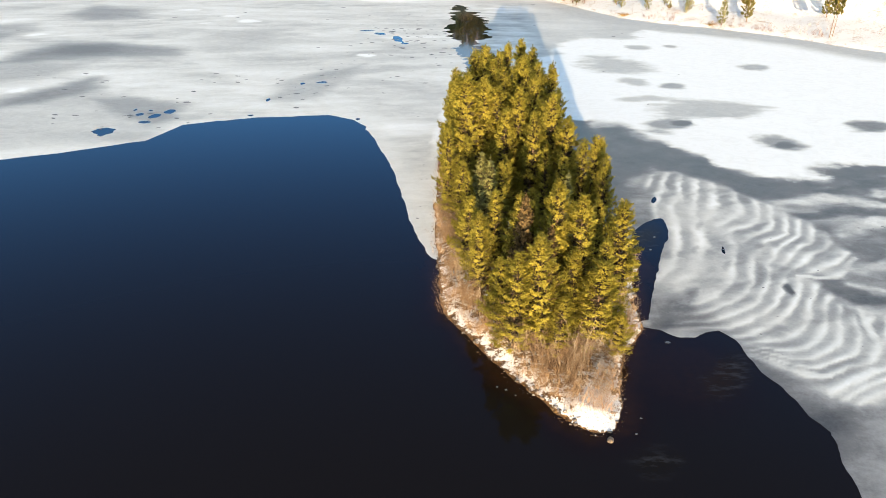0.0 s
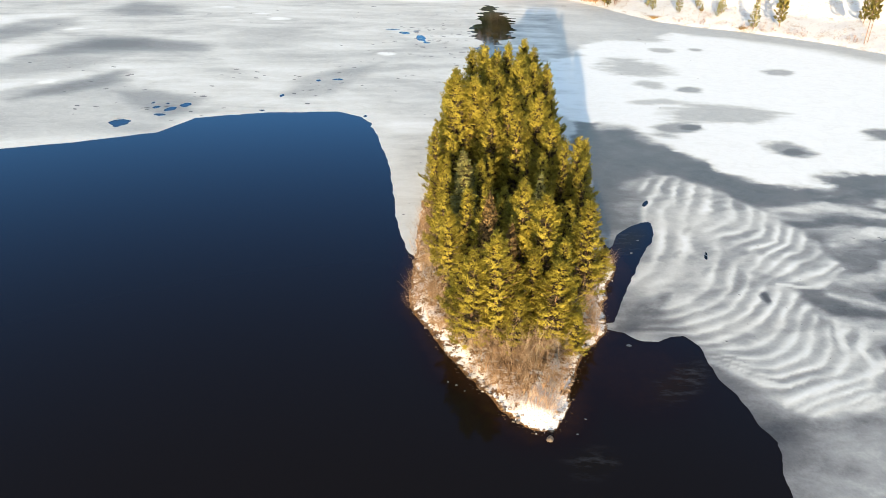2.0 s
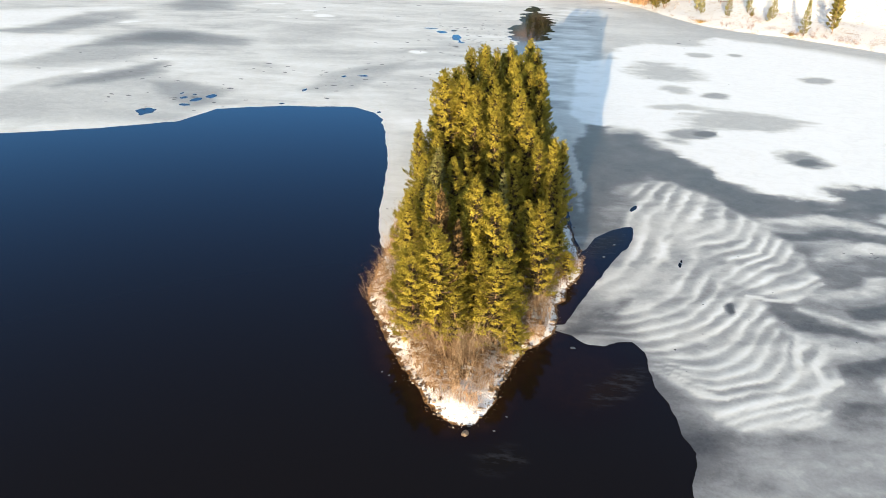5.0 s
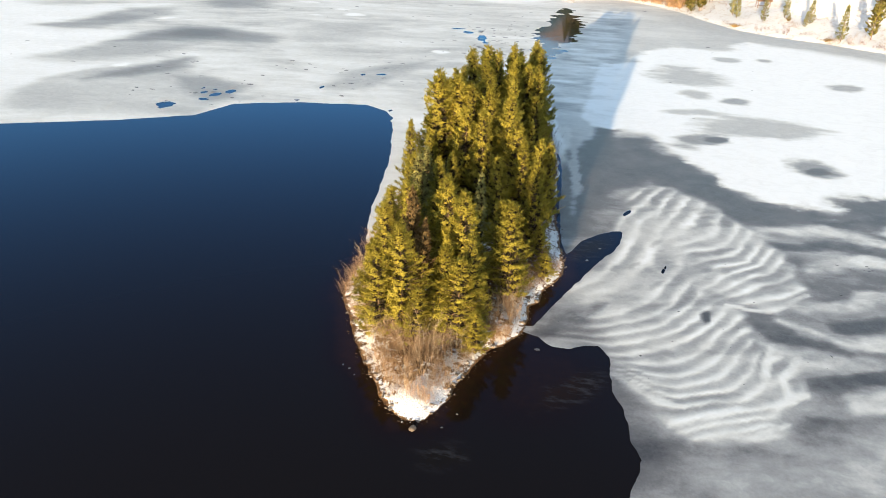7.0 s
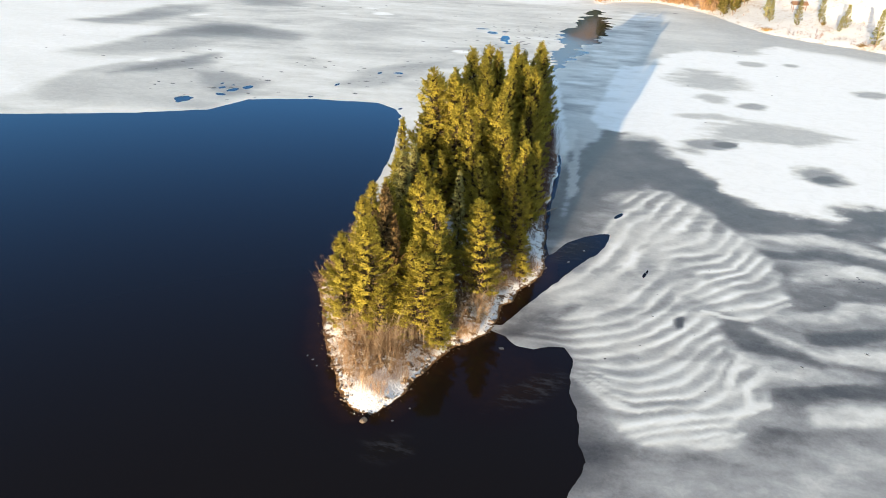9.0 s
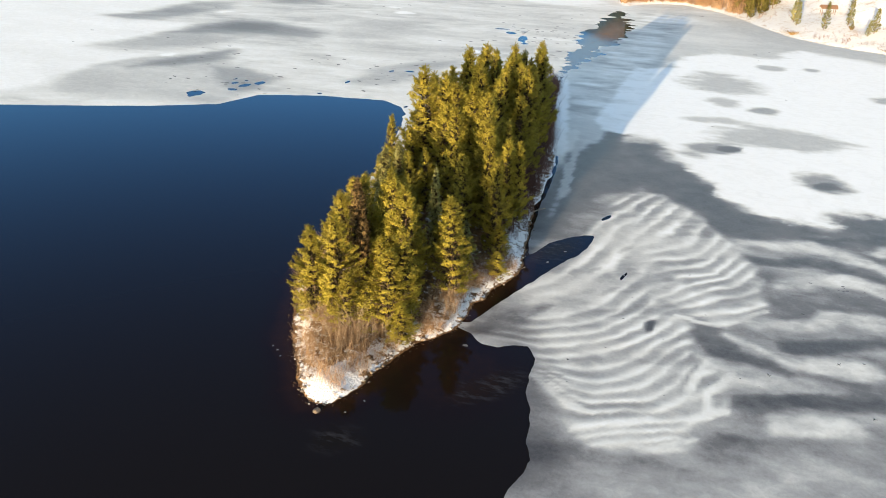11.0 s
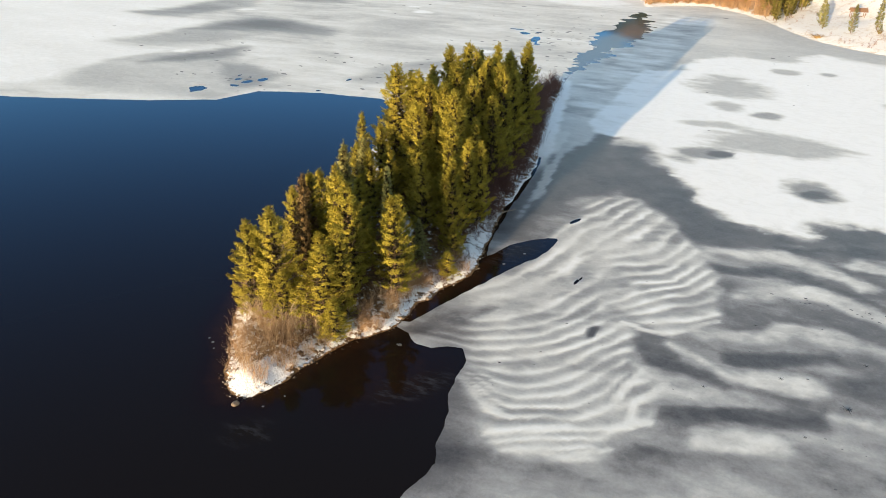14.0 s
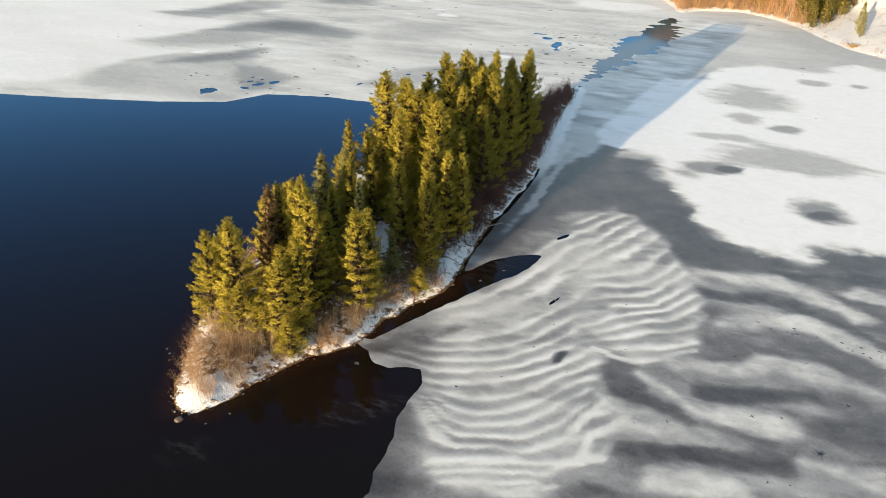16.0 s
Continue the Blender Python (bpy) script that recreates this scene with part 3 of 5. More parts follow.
def snow_and_shade(x, y):
    wx, wy = x + 2.2 * fbm(x, y, 11, 3, 61), y + 2.2 * fbm(x, y, 11, 3, 63)
    fx, fy = x + 0.6 * fbm(x, y, 3, 3, 65), y + 0.6 * fbm(x, y, 3, 3, 67)
    long_ = fbm(x * 0.30 + y * 0.05, y, 10, 5, 71)
    swirl = fbm(x * 0.30 + 7 * fbm(x, y, 38, 2, 74) , y + 5 * fbm(x, y, 26, 2, 72), 7, 5, 76)
    s = 0.765 + 0.07 * long_ + 0.12 * swirl + 0.05 * fbm(x, y, 30, 3, 73)
    arcs = 1 - 4.5 * np.abs(fbm(x * 0.4 + 9 * fbm(x, y, 30, 2, 112), y + 6 * fbm(x, y, 22, 2, 113), 16, 3, 114))
    s = s - 0.08 * np.clip(arcs, 0, 1)
    s = s + 0.10 * fbm(x * 0.3 + 5 * swirl, y + 3 * swirl, 2.4, 3, 129, 0.6)
    # wind-packed snow farther west
    ragged = 3.5 * fbm(x * 0.25, y, 7, 5, 116, 0.6)
    s = s + (0.93 + 0.06 * long_ - s) * step(-3, 4, inside_distance(wx, wy, SNOWFIELD) + ragged)
    # smooth band along the open water
    rim = -inside_distance(x, y, OPEN_WATER)
    s = s + (0.80 - s) * 0.6 * step(4.5, 0.5, rim) * step(6, -8, x)
    for outline, cover, soft in PLUMES + PLUMES_FAR:
        d = inside_distance(wx * 0.6 + x * 0.4, wy * 0.6 + y * 0.4, np.array(outline, float)) + 0.75 * soft * (fbm(x * 0.22, y, 5, 5, 118, 0.6) + swirl)
        s = s + (cover + 0.10 * swirl + 0.08 * long_ - s) * step(-soft, soft, d)
    for o in WHITES:
        s = s + (o[5] - s) * step(1.15, 0.8, oval(wx, wy, *o[:5]) + 0.35 * long_)
    # ice east of the island
    east = step(8, 14, x) * step(300, 240, y)
    near = 0.40 - 0.09 * step(62, 54, y) * step(52, 46, x) + 0.42 * fbm(x * 0.5 - y * 0.10, y, 4.5, 5, 75, 0.62) + 0.12 * fbm(x, y, 14, 2, 77)
    e = 0.68 + 0.14 * long_
    for o in ((23, 262, 9, 8, 0, 0.9), (20, 205, 6, 22, -5, 0.78), (19.5, 128, 1.3, 8, 10, 0.75)):
        e = e + (o[5] - e) * step(1.3, 0.7, oval(fx, fy, *o[:5]) + 0.5 * fbm(x * 0.4, y, 3.0, 3, 86))
    e = e + (near - e) * step(112, 100, wy)
    e = e + (0.985 - e) * step(-1.6, 2.4, inside_distance(wx, fy, WHITE_FIELD) + 2.2 * fbm(x * 0.7, y, 5, 4, 78) + 2.4 * fbm(x * 0.5, y, 3, 5, 79, 0.65))
    e = e + (0.12 + 0.16 * fbm(x, y, 3.5, 5, 81, 0.6) - e) * step(-2.0, 2.2, inside_distance(fx, fy, BARE) + 2.4 * fbm(x * 0.5, y, 4, 5, 83, 0.6)) * step(1.0, 0.8, e)
    for o in GREY:
        e = e + (o[5] - e) * step(1.3, 0.6, oval(fx, fy, *o[:5]) + 0.65 * fbm(x * 0.35, y, 3.2, 5, 85, 0.62))
    mottle = 0.26 * fbm(x * 0.7, y, 1.8, 5, 88, 0.68)
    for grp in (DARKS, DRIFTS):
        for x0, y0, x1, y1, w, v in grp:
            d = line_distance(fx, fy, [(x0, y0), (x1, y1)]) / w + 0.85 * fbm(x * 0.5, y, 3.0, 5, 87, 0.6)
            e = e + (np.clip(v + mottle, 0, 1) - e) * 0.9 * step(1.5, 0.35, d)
    u2, v2 = x * 0.88 + y * 0.48, -x * 0.48 + y * 0.88
    # two sets of ridges meet along a hollow
    near_ridges = (x > 15) & (x < 60) & (y > 45) & (y < 112)
    r = np.zeros(np.shape(x))
    px, py = x[near_ridges], y[near_ridges]
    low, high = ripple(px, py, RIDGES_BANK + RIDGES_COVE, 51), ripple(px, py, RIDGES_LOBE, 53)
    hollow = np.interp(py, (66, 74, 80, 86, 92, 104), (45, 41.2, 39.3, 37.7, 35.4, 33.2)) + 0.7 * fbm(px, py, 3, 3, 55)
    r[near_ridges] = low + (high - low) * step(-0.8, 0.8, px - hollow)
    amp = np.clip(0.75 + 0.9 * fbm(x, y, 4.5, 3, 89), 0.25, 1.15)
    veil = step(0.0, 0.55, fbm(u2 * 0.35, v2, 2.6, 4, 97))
    # snow tone with the ridges' lit crests and dark troughs painted in
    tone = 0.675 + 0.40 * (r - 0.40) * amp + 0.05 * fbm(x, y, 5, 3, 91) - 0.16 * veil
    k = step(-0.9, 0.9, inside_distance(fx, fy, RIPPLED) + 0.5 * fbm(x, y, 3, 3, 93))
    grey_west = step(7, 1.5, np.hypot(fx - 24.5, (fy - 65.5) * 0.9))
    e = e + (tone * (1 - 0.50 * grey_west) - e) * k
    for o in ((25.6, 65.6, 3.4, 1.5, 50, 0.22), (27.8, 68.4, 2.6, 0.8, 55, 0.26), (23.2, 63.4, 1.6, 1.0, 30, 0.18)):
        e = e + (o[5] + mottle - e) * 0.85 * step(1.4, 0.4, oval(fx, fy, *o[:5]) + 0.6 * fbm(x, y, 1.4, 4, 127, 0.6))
    for px, py, a, b, turn, v in PITS:
        e = e + (v + mottle - e) * (0.95 if v < 0 else 0.42) * step(1.5, 0.5, oval(fx, fy, px, py, a, b, turn) + 0.5 * fbm(x, y, 1.6, 4, 117, 0.6))
    for x0, y0, x1, y1, w, v in CREST_HIGHLIGHTS:
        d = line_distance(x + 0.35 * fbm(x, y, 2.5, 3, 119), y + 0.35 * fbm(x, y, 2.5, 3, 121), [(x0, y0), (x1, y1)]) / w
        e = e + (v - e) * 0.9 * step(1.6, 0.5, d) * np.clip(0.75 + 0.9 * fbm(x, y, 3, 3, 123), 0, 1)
    wedge = inside_distance(fx, fy, WEDGE) + 1.3 * fbm(x * 0.5, y * 0.6, 2.2, 5, 125, 0.62)
    e = e + (0.97 - e) * step(-0.8, 1.0, wedge)
    e = e + 0.30 * fbm(x * 0.35 + y * 0.12, y, 2.6, 4, 99) * step(30, 24, x) * step(138, 146, y)
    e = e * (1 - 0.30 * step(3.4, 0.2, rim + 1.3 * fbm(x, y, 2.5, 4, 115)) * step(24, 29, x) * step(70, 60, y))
    # meltwater margin under the far bank
    shore = inside_distance(x, y, LAKE) + 1.5 * fbm(x, y, 12, 3, 95)
    e = e + (0.62 - e) * step(16, 7, shore) * step(-5, 25, x)
    # wind-drifted fringe along the island's shaded bank
    s = s + (e - s) * east
    off = -inside_distance(x, y, ISLAND) + 0.9 * fbm(x, y, 3, 3, 111)
    s = s + (0.96 - s) * step(2.4, 1.3, off) * step(108, 124, y)
    return np.clip(s, 0, 1), r * k * east


def build_ice():
    xs = graded([(-1500, 300), (-200, 6), (-110, 1.3), (-30, 0.8), (14, 0.36), (60, 0.34), (74, 0.5), (125, 1.3), (350, 60), (1500, 300)])
    ys = graded([(-1500, 300), (0, 8), (34, 0.36), (98, 0.36), (115, 0.5), (180, 0.75), (300, 1.1), (480, 30), (1500, 300)])
    X, Y = np.meshgrid(xs, ys)
    nx, ny = len(xs), len(ys)
    rag = 0.30 * fbm(X, Y, 2.4, 4, 101, 0.6)
    F = -inside_distance(X, Y, OPEN_WATER) + rag
    F = np.minimum(F, -inside_distance(X, Y, POOL) + 1.1 * rag)
    ch = -inside_distance(X, Y, CHANNEL) + 5.0 * fbm(X * 0.22, Y * 0.8, 2.2, 5, 103, 0.68) + 1.2
    F = np.minimum(F, ch)
    for o in HOLES:
        F = np.minimum(F, (oval(X, Y, *o) + 0.5 * fbm(X, Y, 1.6, 2, 105) - 1) * min(o[2:4]))
    # broken skin of ice by the far channel
    lace = np.abs(fbm(X * 0.6, Y * 0.45, 3.2, 3, 107)) * 9 - 0.35 + 0.24 * np.hypot((X + 15) / 1.4, (Y - 215) / 2.4)
    F = np.minimum(F, np.where(np.hypot((X + 14) / 1.6, (Y - 216) / 2) < 14, lace, 9))
    S, R = snow_and_shade(X, Y)
    Z = 0.005 + (0.02 + 0.015 * step(0.4, 1.0, S) + 0.005 * R) * step(0.3, 5.0, F)
    P = np.stack([X, Y, Z], -1).reshape(-1, 3)
    f, s = F.ravel(), S.ravel()
    i = (np.arange(ny - 1)[:, None] * nx + np.arange(nx - 1)[None]).ravel()
    quad = np.stack([i, i + 1, i + 1 + nx, i + nx], -1)
    pos = (f[quad] > 0).sum(1)
    verts, cover, faces, known = [P], [s], [], {}
    for a, b, c, d in quad[pos == 4]:
        faces.append((a, b, c, d))
    count, extra, extra_s, rims = len(P), [], [], []

    def cut(a, b):
        nonlocal count
        key = (min(a, b), max(a, b))
        if key not in known:
            q = f[a] / (f[a] - f[b])
            v = P[a] + (P[b] - P[a]) * q
            v[2] = 0.005
            extra.append(v)
            extra_s.append(s[a] + (s[b] - s[a]) * q)
            known[key] = count
            count += 1
        return known[key]

    for q in quad[(pos > 0) & (pos < 4)]:
        loop, new_pts = [], []
        for k in range(4):
            a, b = int(q[k]), int(q[(k + 1) % 4])
            if f[a] > 0:
                loop.append(a)
            if (f[a] > 0) != (f[b] > 0):
                v = cut(a, b)
                loop.append(v)
                new_pts.append(v)
        if len(loop) >= 3:
            faces.append(tuple(loop))
            for k in range(len(loop)):
                a, b = loop[k], loop[(k + 1) % len(loop)]
                if a >= len(P) and b >= len(P):
                    rims.append((a, b))
    allv = np.concatenate([P, np.array(extra)])
    alls = np.concatenate([s, np.array(extra_s)])
    low = {}
    tail = []
    for a, b in rims:
        for v in (a, b):
            if v not in low:
                low[v] = len(allv) + len(tail)
                tail += [(allv[v][0], allv[v][1], 0.005), (allv[v][0], allv[v][1], -0.06)]
        faces.append((low[b], low[a], low[a] + 1, low[b] + 1))
    allv = np.concatenate([allv, np.array(tail)])
    alls = np.concatenate([alls, np.full(len(tail), 0.0)])
    used = np.zeros(len(allv), bool)
    for fc in faces:
        used[list(fc)] = True
    remap = np.cumsum(used) - 1
    me = bpy.data.meshes.new("lake_ice")
    lens = np.array([len(fc) for fc in faces], np.int32)
    flat = remap[np.fromiter((v for fc in faces for v in fc), np.int64)].astype(np.int32)
    me.vertices.add(int(used.sum()))
    me.vertices.foreach_set("co", allv[used].astype(np.float32).ravel())
    me.loops.add(len(flat))
    me.loops.foreach_set("vertex_index", flat)
    me.polygons.add(len(lens))
    me.polygons.foreach_set("loop_start", np.concatenate([[0], np.cumsum(lens)[:-1]]).astype(np.int32))
    me.update(calc_edges=True)
    me.materials.append(ICE)
    # real snow cover together with the painted ridge shading
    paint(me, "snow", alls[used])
    tagged(new("lake_ice", me), "thin grey lake ice with wind-rippled white snow cover", "ice sheet", kind="structure")


# ---- land ----
def build_island():
    xs, ys = np.arange(-4, 28, 0.24), np.arange(43, 173, 0.3)
    X, Y = np.meshgrid(xs, ys)
    d = island_inside(X, Y)
    Z = island_height(X, Y, d)
    nx = len(xs)
    i = (np.arange(len(ys) - 1)[:, None] * nx + np.arange(nx - 1)[None]).ravel()
    quad = np.stack([i, i + 1, i + 1 + nx, i + nx], -1)
    quad = quad[(d.ravel()[quad] > -1.3).any(1)]
    me = quick_mesh("ground", np.stack([X, Y, Z], -1).reshape(-1, 3), quad, FLOOR, True)
    bank = step(0.05, 0.5, d) * step(4.6, 1.6, d)
    clearing = step(1.2, 0.5, oval(X, Y, 11.6, 82.5, 1.5, 5.5, 32)) + step(1.2, 0.5, oval(X, Y, 14.4, 48.6, 2.2, 3.6, 10))
    snow = 0.30 + 0.31 * bank + 0.5 * np.clip(clearing, 0, 1) - 0.08 * step(14, 9, X) * bank + 0.06 * step(20, 21.5, X) * step(70, 82, Y) + 0.05 * step(60, 48, Y) * bank - 0.10 * step(88, 96, Y)
    frozen = step(92, 98, Y) * step(4, 9, X)
    snow = np.maximum(snow, 0.75 * frozen * step(0.9, 0.1, d))
    paint(me, "snow", snow * np.maximum(step(-0.15, 0.3, d), frozen))
    tagged(new("ground", me), "snow-dusted island soil with brown grass", "ground", kind="structure")


def build_shore_land():
    xs = graded([(-1500, 160), (-300, 14), (-40, 2.2), (140, 2.2), (400, 20), (1500, 160)])
    ys = graded([(-1500, 160), (-100, 40), (150, 2.4), (330, 2.4), (500, 14), (1500, 160)])
    X, Y = np.meshgrid(xs, ys)
    d = -inside_distance(X, Y, LAKE)
    Z = land_height(X, Y)
    nx = len(xs)
    i = (np.arange(len(ys) - 1)[:, None] * nx + np.arange(nx - 1)[None]).ravel()
    quad = np.stack([i, i + 1, i + 1 + nx, i + nx], -1)
    quad = quad[(d.ravel()[quad] > -5).any(1)]
    me = quick_mesh("hillside", np.stack([X, Y, Z], -1).reshape(-1, 3), quad, LAND, True)
    # litter under the shore forest
    paint(me, "scrub", step(2.5, 6, d) * step(54, 46, X - (Y - 285) * 0.25) * step(255, 275, Y))
    tagged(new("ground", me), "snow-covered hillside rising from the lake shore", "ground", kind="structure")


build_water()
build_ice()
build_island()
build_shore_land()


# ---- trees ----
def tube(path, radii, sides=5):
    """Verts and quads of a tapered tube along a path."""
    path = np.asarray(path, float)
    n = len(path)
    way = np.gradient(path, axis=0)
    way /= np.linalg.norm(way, axis=1)[:, None] + 1e-9
    ref = np.where(np.abs(way[:, 2:3]) > 0.9, np.array([[1.0, 0, 0]]), np.array([[0, 0, 1.0]]))
    a = np.cross(way, ref)
    a /= np.linalg.norm(a, axis=1)[:, None] + 1e-9
    b = np.cross(way, a)
    ang = np.arange(sides) * 2 * math.pi / sides
    ring = path[:, None] + np.asarray(radii)[:, None, None] * (a[:, None] * np.cos(ang)[None, :, None] + b[:, None] * np.sin(ang)[None, :, None])
    i, j = np.meshgrid(np.arange(n - 1), np.arange(sides), indexing="ij")
    k = (j + 1) % sides
    quads = np.stack([i * sides + j, i * sides + k, (i + 1) * sides + k, (i + 1) * sides + j], -1).reshape(-1, 4)
    return ring.reshape(-1, 3), quads


def joined(pieces):
    vs, fs, at = [], [], 0
    for v, f in pieces:
        vs.append(v)
        fs.append(f + at)
        at += len(v)
    return np.concatenate(vs), np.concatenate(fs)


def blades(at, way, length, width, rng, spread, facing):
    """One thin needle blade per row, scattered about its way."""
    n = len(at)
    w = way + spread * rng.normal(size=(n, 3))
    w /= np.linalg.norm(w, axis=1)[:, None] + 1e-9
    side = np.cross(w, rng.normal(size=(n, 3)))
    side /= np.linalg.norm(side, axis=1)[:, None] + 1e-9
    ln, wd = length[:, None], width[:, None]
    flip = np.sum(np.cross(w, side) * facing, 1) < 0
    side = np.where(flip[:, None], side, -side)
    v = np.stack([at + side * wd * 0.55, at + w * ln, at - side * wd * 0.55], 1).reshape(-1, 3)
    return v, np.arange(n * 3).reshape(-1, 3)


def conifer(seed, height, radius, kind, tufts=1.0, bare=0.22, airy=1.0):
    """Parts of one conifer: trunk, limbs and needles."""
    rng = np.random.default_rng(seed)
    lean = rng.normal(size=2) * 0.012 * height
    hs = np.linspace(0, 1, 9)
    bend = np.stack([lean[0] * hs ** 2 + 0.05 * np.sin(hs * 7 + seed), lean[1] * hs ** 2 + 0.05 * np.cos(hs * 5 + seed), hs * height], -1)
    r0 = 0.0085 * height + 0.02
    trunk = tube(bend, r0 * (1 - hs) ** 0.8 + 0.012, 7)
    limbs, at, way, ln = [], [], [], []
    gap = 0.54 if kind == "pine" else 0.34
    z = height * bare * rng.uniform(0.8, 1.2)
    lobes = rng.uniform(0.8, 1.18, 7)
    while z < height - 0.25:
        q = z / height
        t = (q - bare) / (1 - bare)
        if kind == "pine":
            prof = min(1.0, 0.70 + 1.3 * max(t, 0)) * (1 - max(t, 0)) ** 0.72 + 0.03
        else:
            prof = (1 - max(t, 0)) ** 0.85 + 0.03
        n = int(rng.integers(4, 6)) if kind == "pine" else int(rng.integers(5, 8))
        a0 = rng.uniform(0, 6.28)
        for k in range(n):
            az = a0 + k * 6.283 / n + rng.normal() * 0.25
            lob = lobes[int((az % 6.283) / 6.284 * 7)]
            L = radius * prof * lob * rng.uniform(0.62, 1.2)
            if L < 0.12:
                L = 0.12
            if rng.random() < (0.10 if t > 0.15 else 0.35):
                L *= 0.5
            base = np.array([np.interp(q, hs, bend[:, 0]), np.interp(q, hs, bend[:, 1]), z + rng.normal() * 0.08])
            if kind == "pine":
                e0, e1 = 0.02 + 0.55 * t + rng.normal() * 0.12, 0.55 + 0.45 * t
            else:
                e0, e1 = -0.25 + 0.5 * t + rng.normal() * 0.06, 0.0 + 0.5 * t
            s = np.linspace(0, 1, 5)
            el = e0 + (e1 - e0) * s
            step_ = L / 4
            pts = [base]
            for j in range(4):
                pts.append(pts[-1] + step_ * np.array([math.cos(az) * math.cos(el[j]), math.sin(az) * math.cos(el[j]), math.sin(el[j])]))
            pts = np.array(pts)
            if L > 0.5:
                limbs.append(tube(pts[[0, 2, 4]], [0.012 + 0.012 * L, 0.008 + 0.006 * L, 0.005], 3))
            # needle tufts on the outer part, on side twigs
            m = max(3, int((8.6 if kind == "pine" else 7.5) * L * tufts + 2.5))
            inner = (0.32 if kind == "pine" else 0.12) * (1 - 0.6 * max(t, 0))
            f = inner + (1 - inner) * rng.random(m) ** 0.62
            cen = np.stack([np.interp(f, s, pts[:, c]) for c in range(3)], -1)
            out = np.array([math.cos(az), math.sin(az), 0.0])
            lat = np.array([-math.sin(az), math.cos(az), 0.0])
            off = (rng.random(m) * 2 - 1) * (0.34 * L + 0.10) * (1.10 - 0.92 * f)
            cen = cen + lat * off[:, None] + np.array([0, 0, 1.0]) * (rng.normal(size=m) * (0.14 if kind == "pine" else 0.06) - (0.10 * np.abs(off) if kind != "pine" else -0.05 * np.abs(off)))[:, None]
            dirs = out * 0.75 + lat * np.sign(off)[:, None] * 0.55 + np.array([0, 0, 0.55 if kind == "pine" else 0.05])
            at.append(cen)
            way.append(dirs)
            ln.append(np.full(m, 1.0))
        z += gap * rng.uniform(0.7, 1.3) * (1.0 if t < 0.75 else 0.75)
    top = bend[-1]
    at.append(top + np.stack([np.zeros(5), np.zeros(5), -np.arange(5) * 0.16 + 0.15], -1))
    way.append(np.tile([[0, 0, 1.2]], (5, 1)))
    ln.append(np.full(5, 0.9))
    at, way, ln = np.concatenate(at), np.concatenate(way), np.concatenate(ln)
    per = 10 if kind == "pine" else 9
    A, W, Lh = np.repeat(at, per, 0), np.repeat(way, per, 0), np.repeat(ln, per)
    # needles sit along short sprays
    A = A + W / (np.linalg.norm(W, axis=1)[:, None] + 1e-9) * rng.uniform(-0.34, 0.26, len(A))[:, None] + rng.normal(size=A.shape) * 0.045
    size = (0.22 if kind == "pine" else 0.20) * rng.uniform(0.65, 1.3, len(A)) * Lh * airy / math.sqrt(tufts)
    # needles shade as a soft mass that faces out of the crown
    axis = np.stack([np.interp(A[:, 2], bend[:, 2], bend[:, 0]), np.interp(A[:, 2], bend[:, 2], bend[:, 1]), A[:, 2] - 0.5], -1)
    soft = (A - axis) / (np.linalg.norm(A - axis, axis=1)[:, None] + 1e-6) + 0.28 * np.repeat(rng.normal(size=at.shape), per, 0) + 0.28 * rng.normal(size=A.shape) + np.array([0, 0, 0.15])
    soft /= np.linalg.norm(soft, axis=1)[:, None] + 1e-9
    crown = blades(A, W, size, size * rng.uniform(0.30, 0.46, len(A)) / math.sqrt(tufts), rng, 0.45 if kind == "pine" else 0.36, soft)
    core = None
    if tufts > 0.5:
        # dark twig-like blades added in the crown's heart to block sun and deepen gaps
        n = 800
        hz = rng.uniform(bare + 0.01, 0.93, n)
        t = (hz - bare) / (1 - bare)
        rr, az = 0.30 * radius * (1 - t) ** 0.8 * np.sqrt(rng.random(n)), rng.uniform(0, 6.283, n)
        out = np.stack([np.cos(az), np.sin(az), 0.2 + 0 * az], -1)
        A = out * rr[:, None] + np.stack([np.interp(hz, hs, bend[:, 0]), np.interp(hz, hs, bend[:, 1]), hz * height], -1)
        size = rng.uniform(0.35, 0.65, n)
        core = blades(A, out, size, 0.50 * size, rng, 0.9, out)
    return trunk, (joined(limbs) if limbs else None), core, (*crown, np.repeat(soft, 3, 0))


def tree_thing(name, seed, height, radius, kind, needles, label, category, tufts=1.0, bare=0.22, bark=None, airy=1.0):
    trunk, limbs, core, crown = conifer(seed, height, radius, kind, tufts, bare, airy)
    root = new(name)
    wood = joined([trunk, limbs]) if limbs else trunk
    for part_name, data, material in (("trunk", wood, bark or BARK), ("inner_crown", core, CORE_SHADE), ("crown", crown, needles)):
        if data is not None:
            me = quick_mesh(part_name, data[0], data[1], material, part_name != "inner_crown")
            if part_name == "crown":
                me.normals_split_custom_set_from_vertices(data[2].astype(np.float32))
            ob = new(part_name, me)
            ob.parent = root
    return tagged(root, label, category, "island trees")


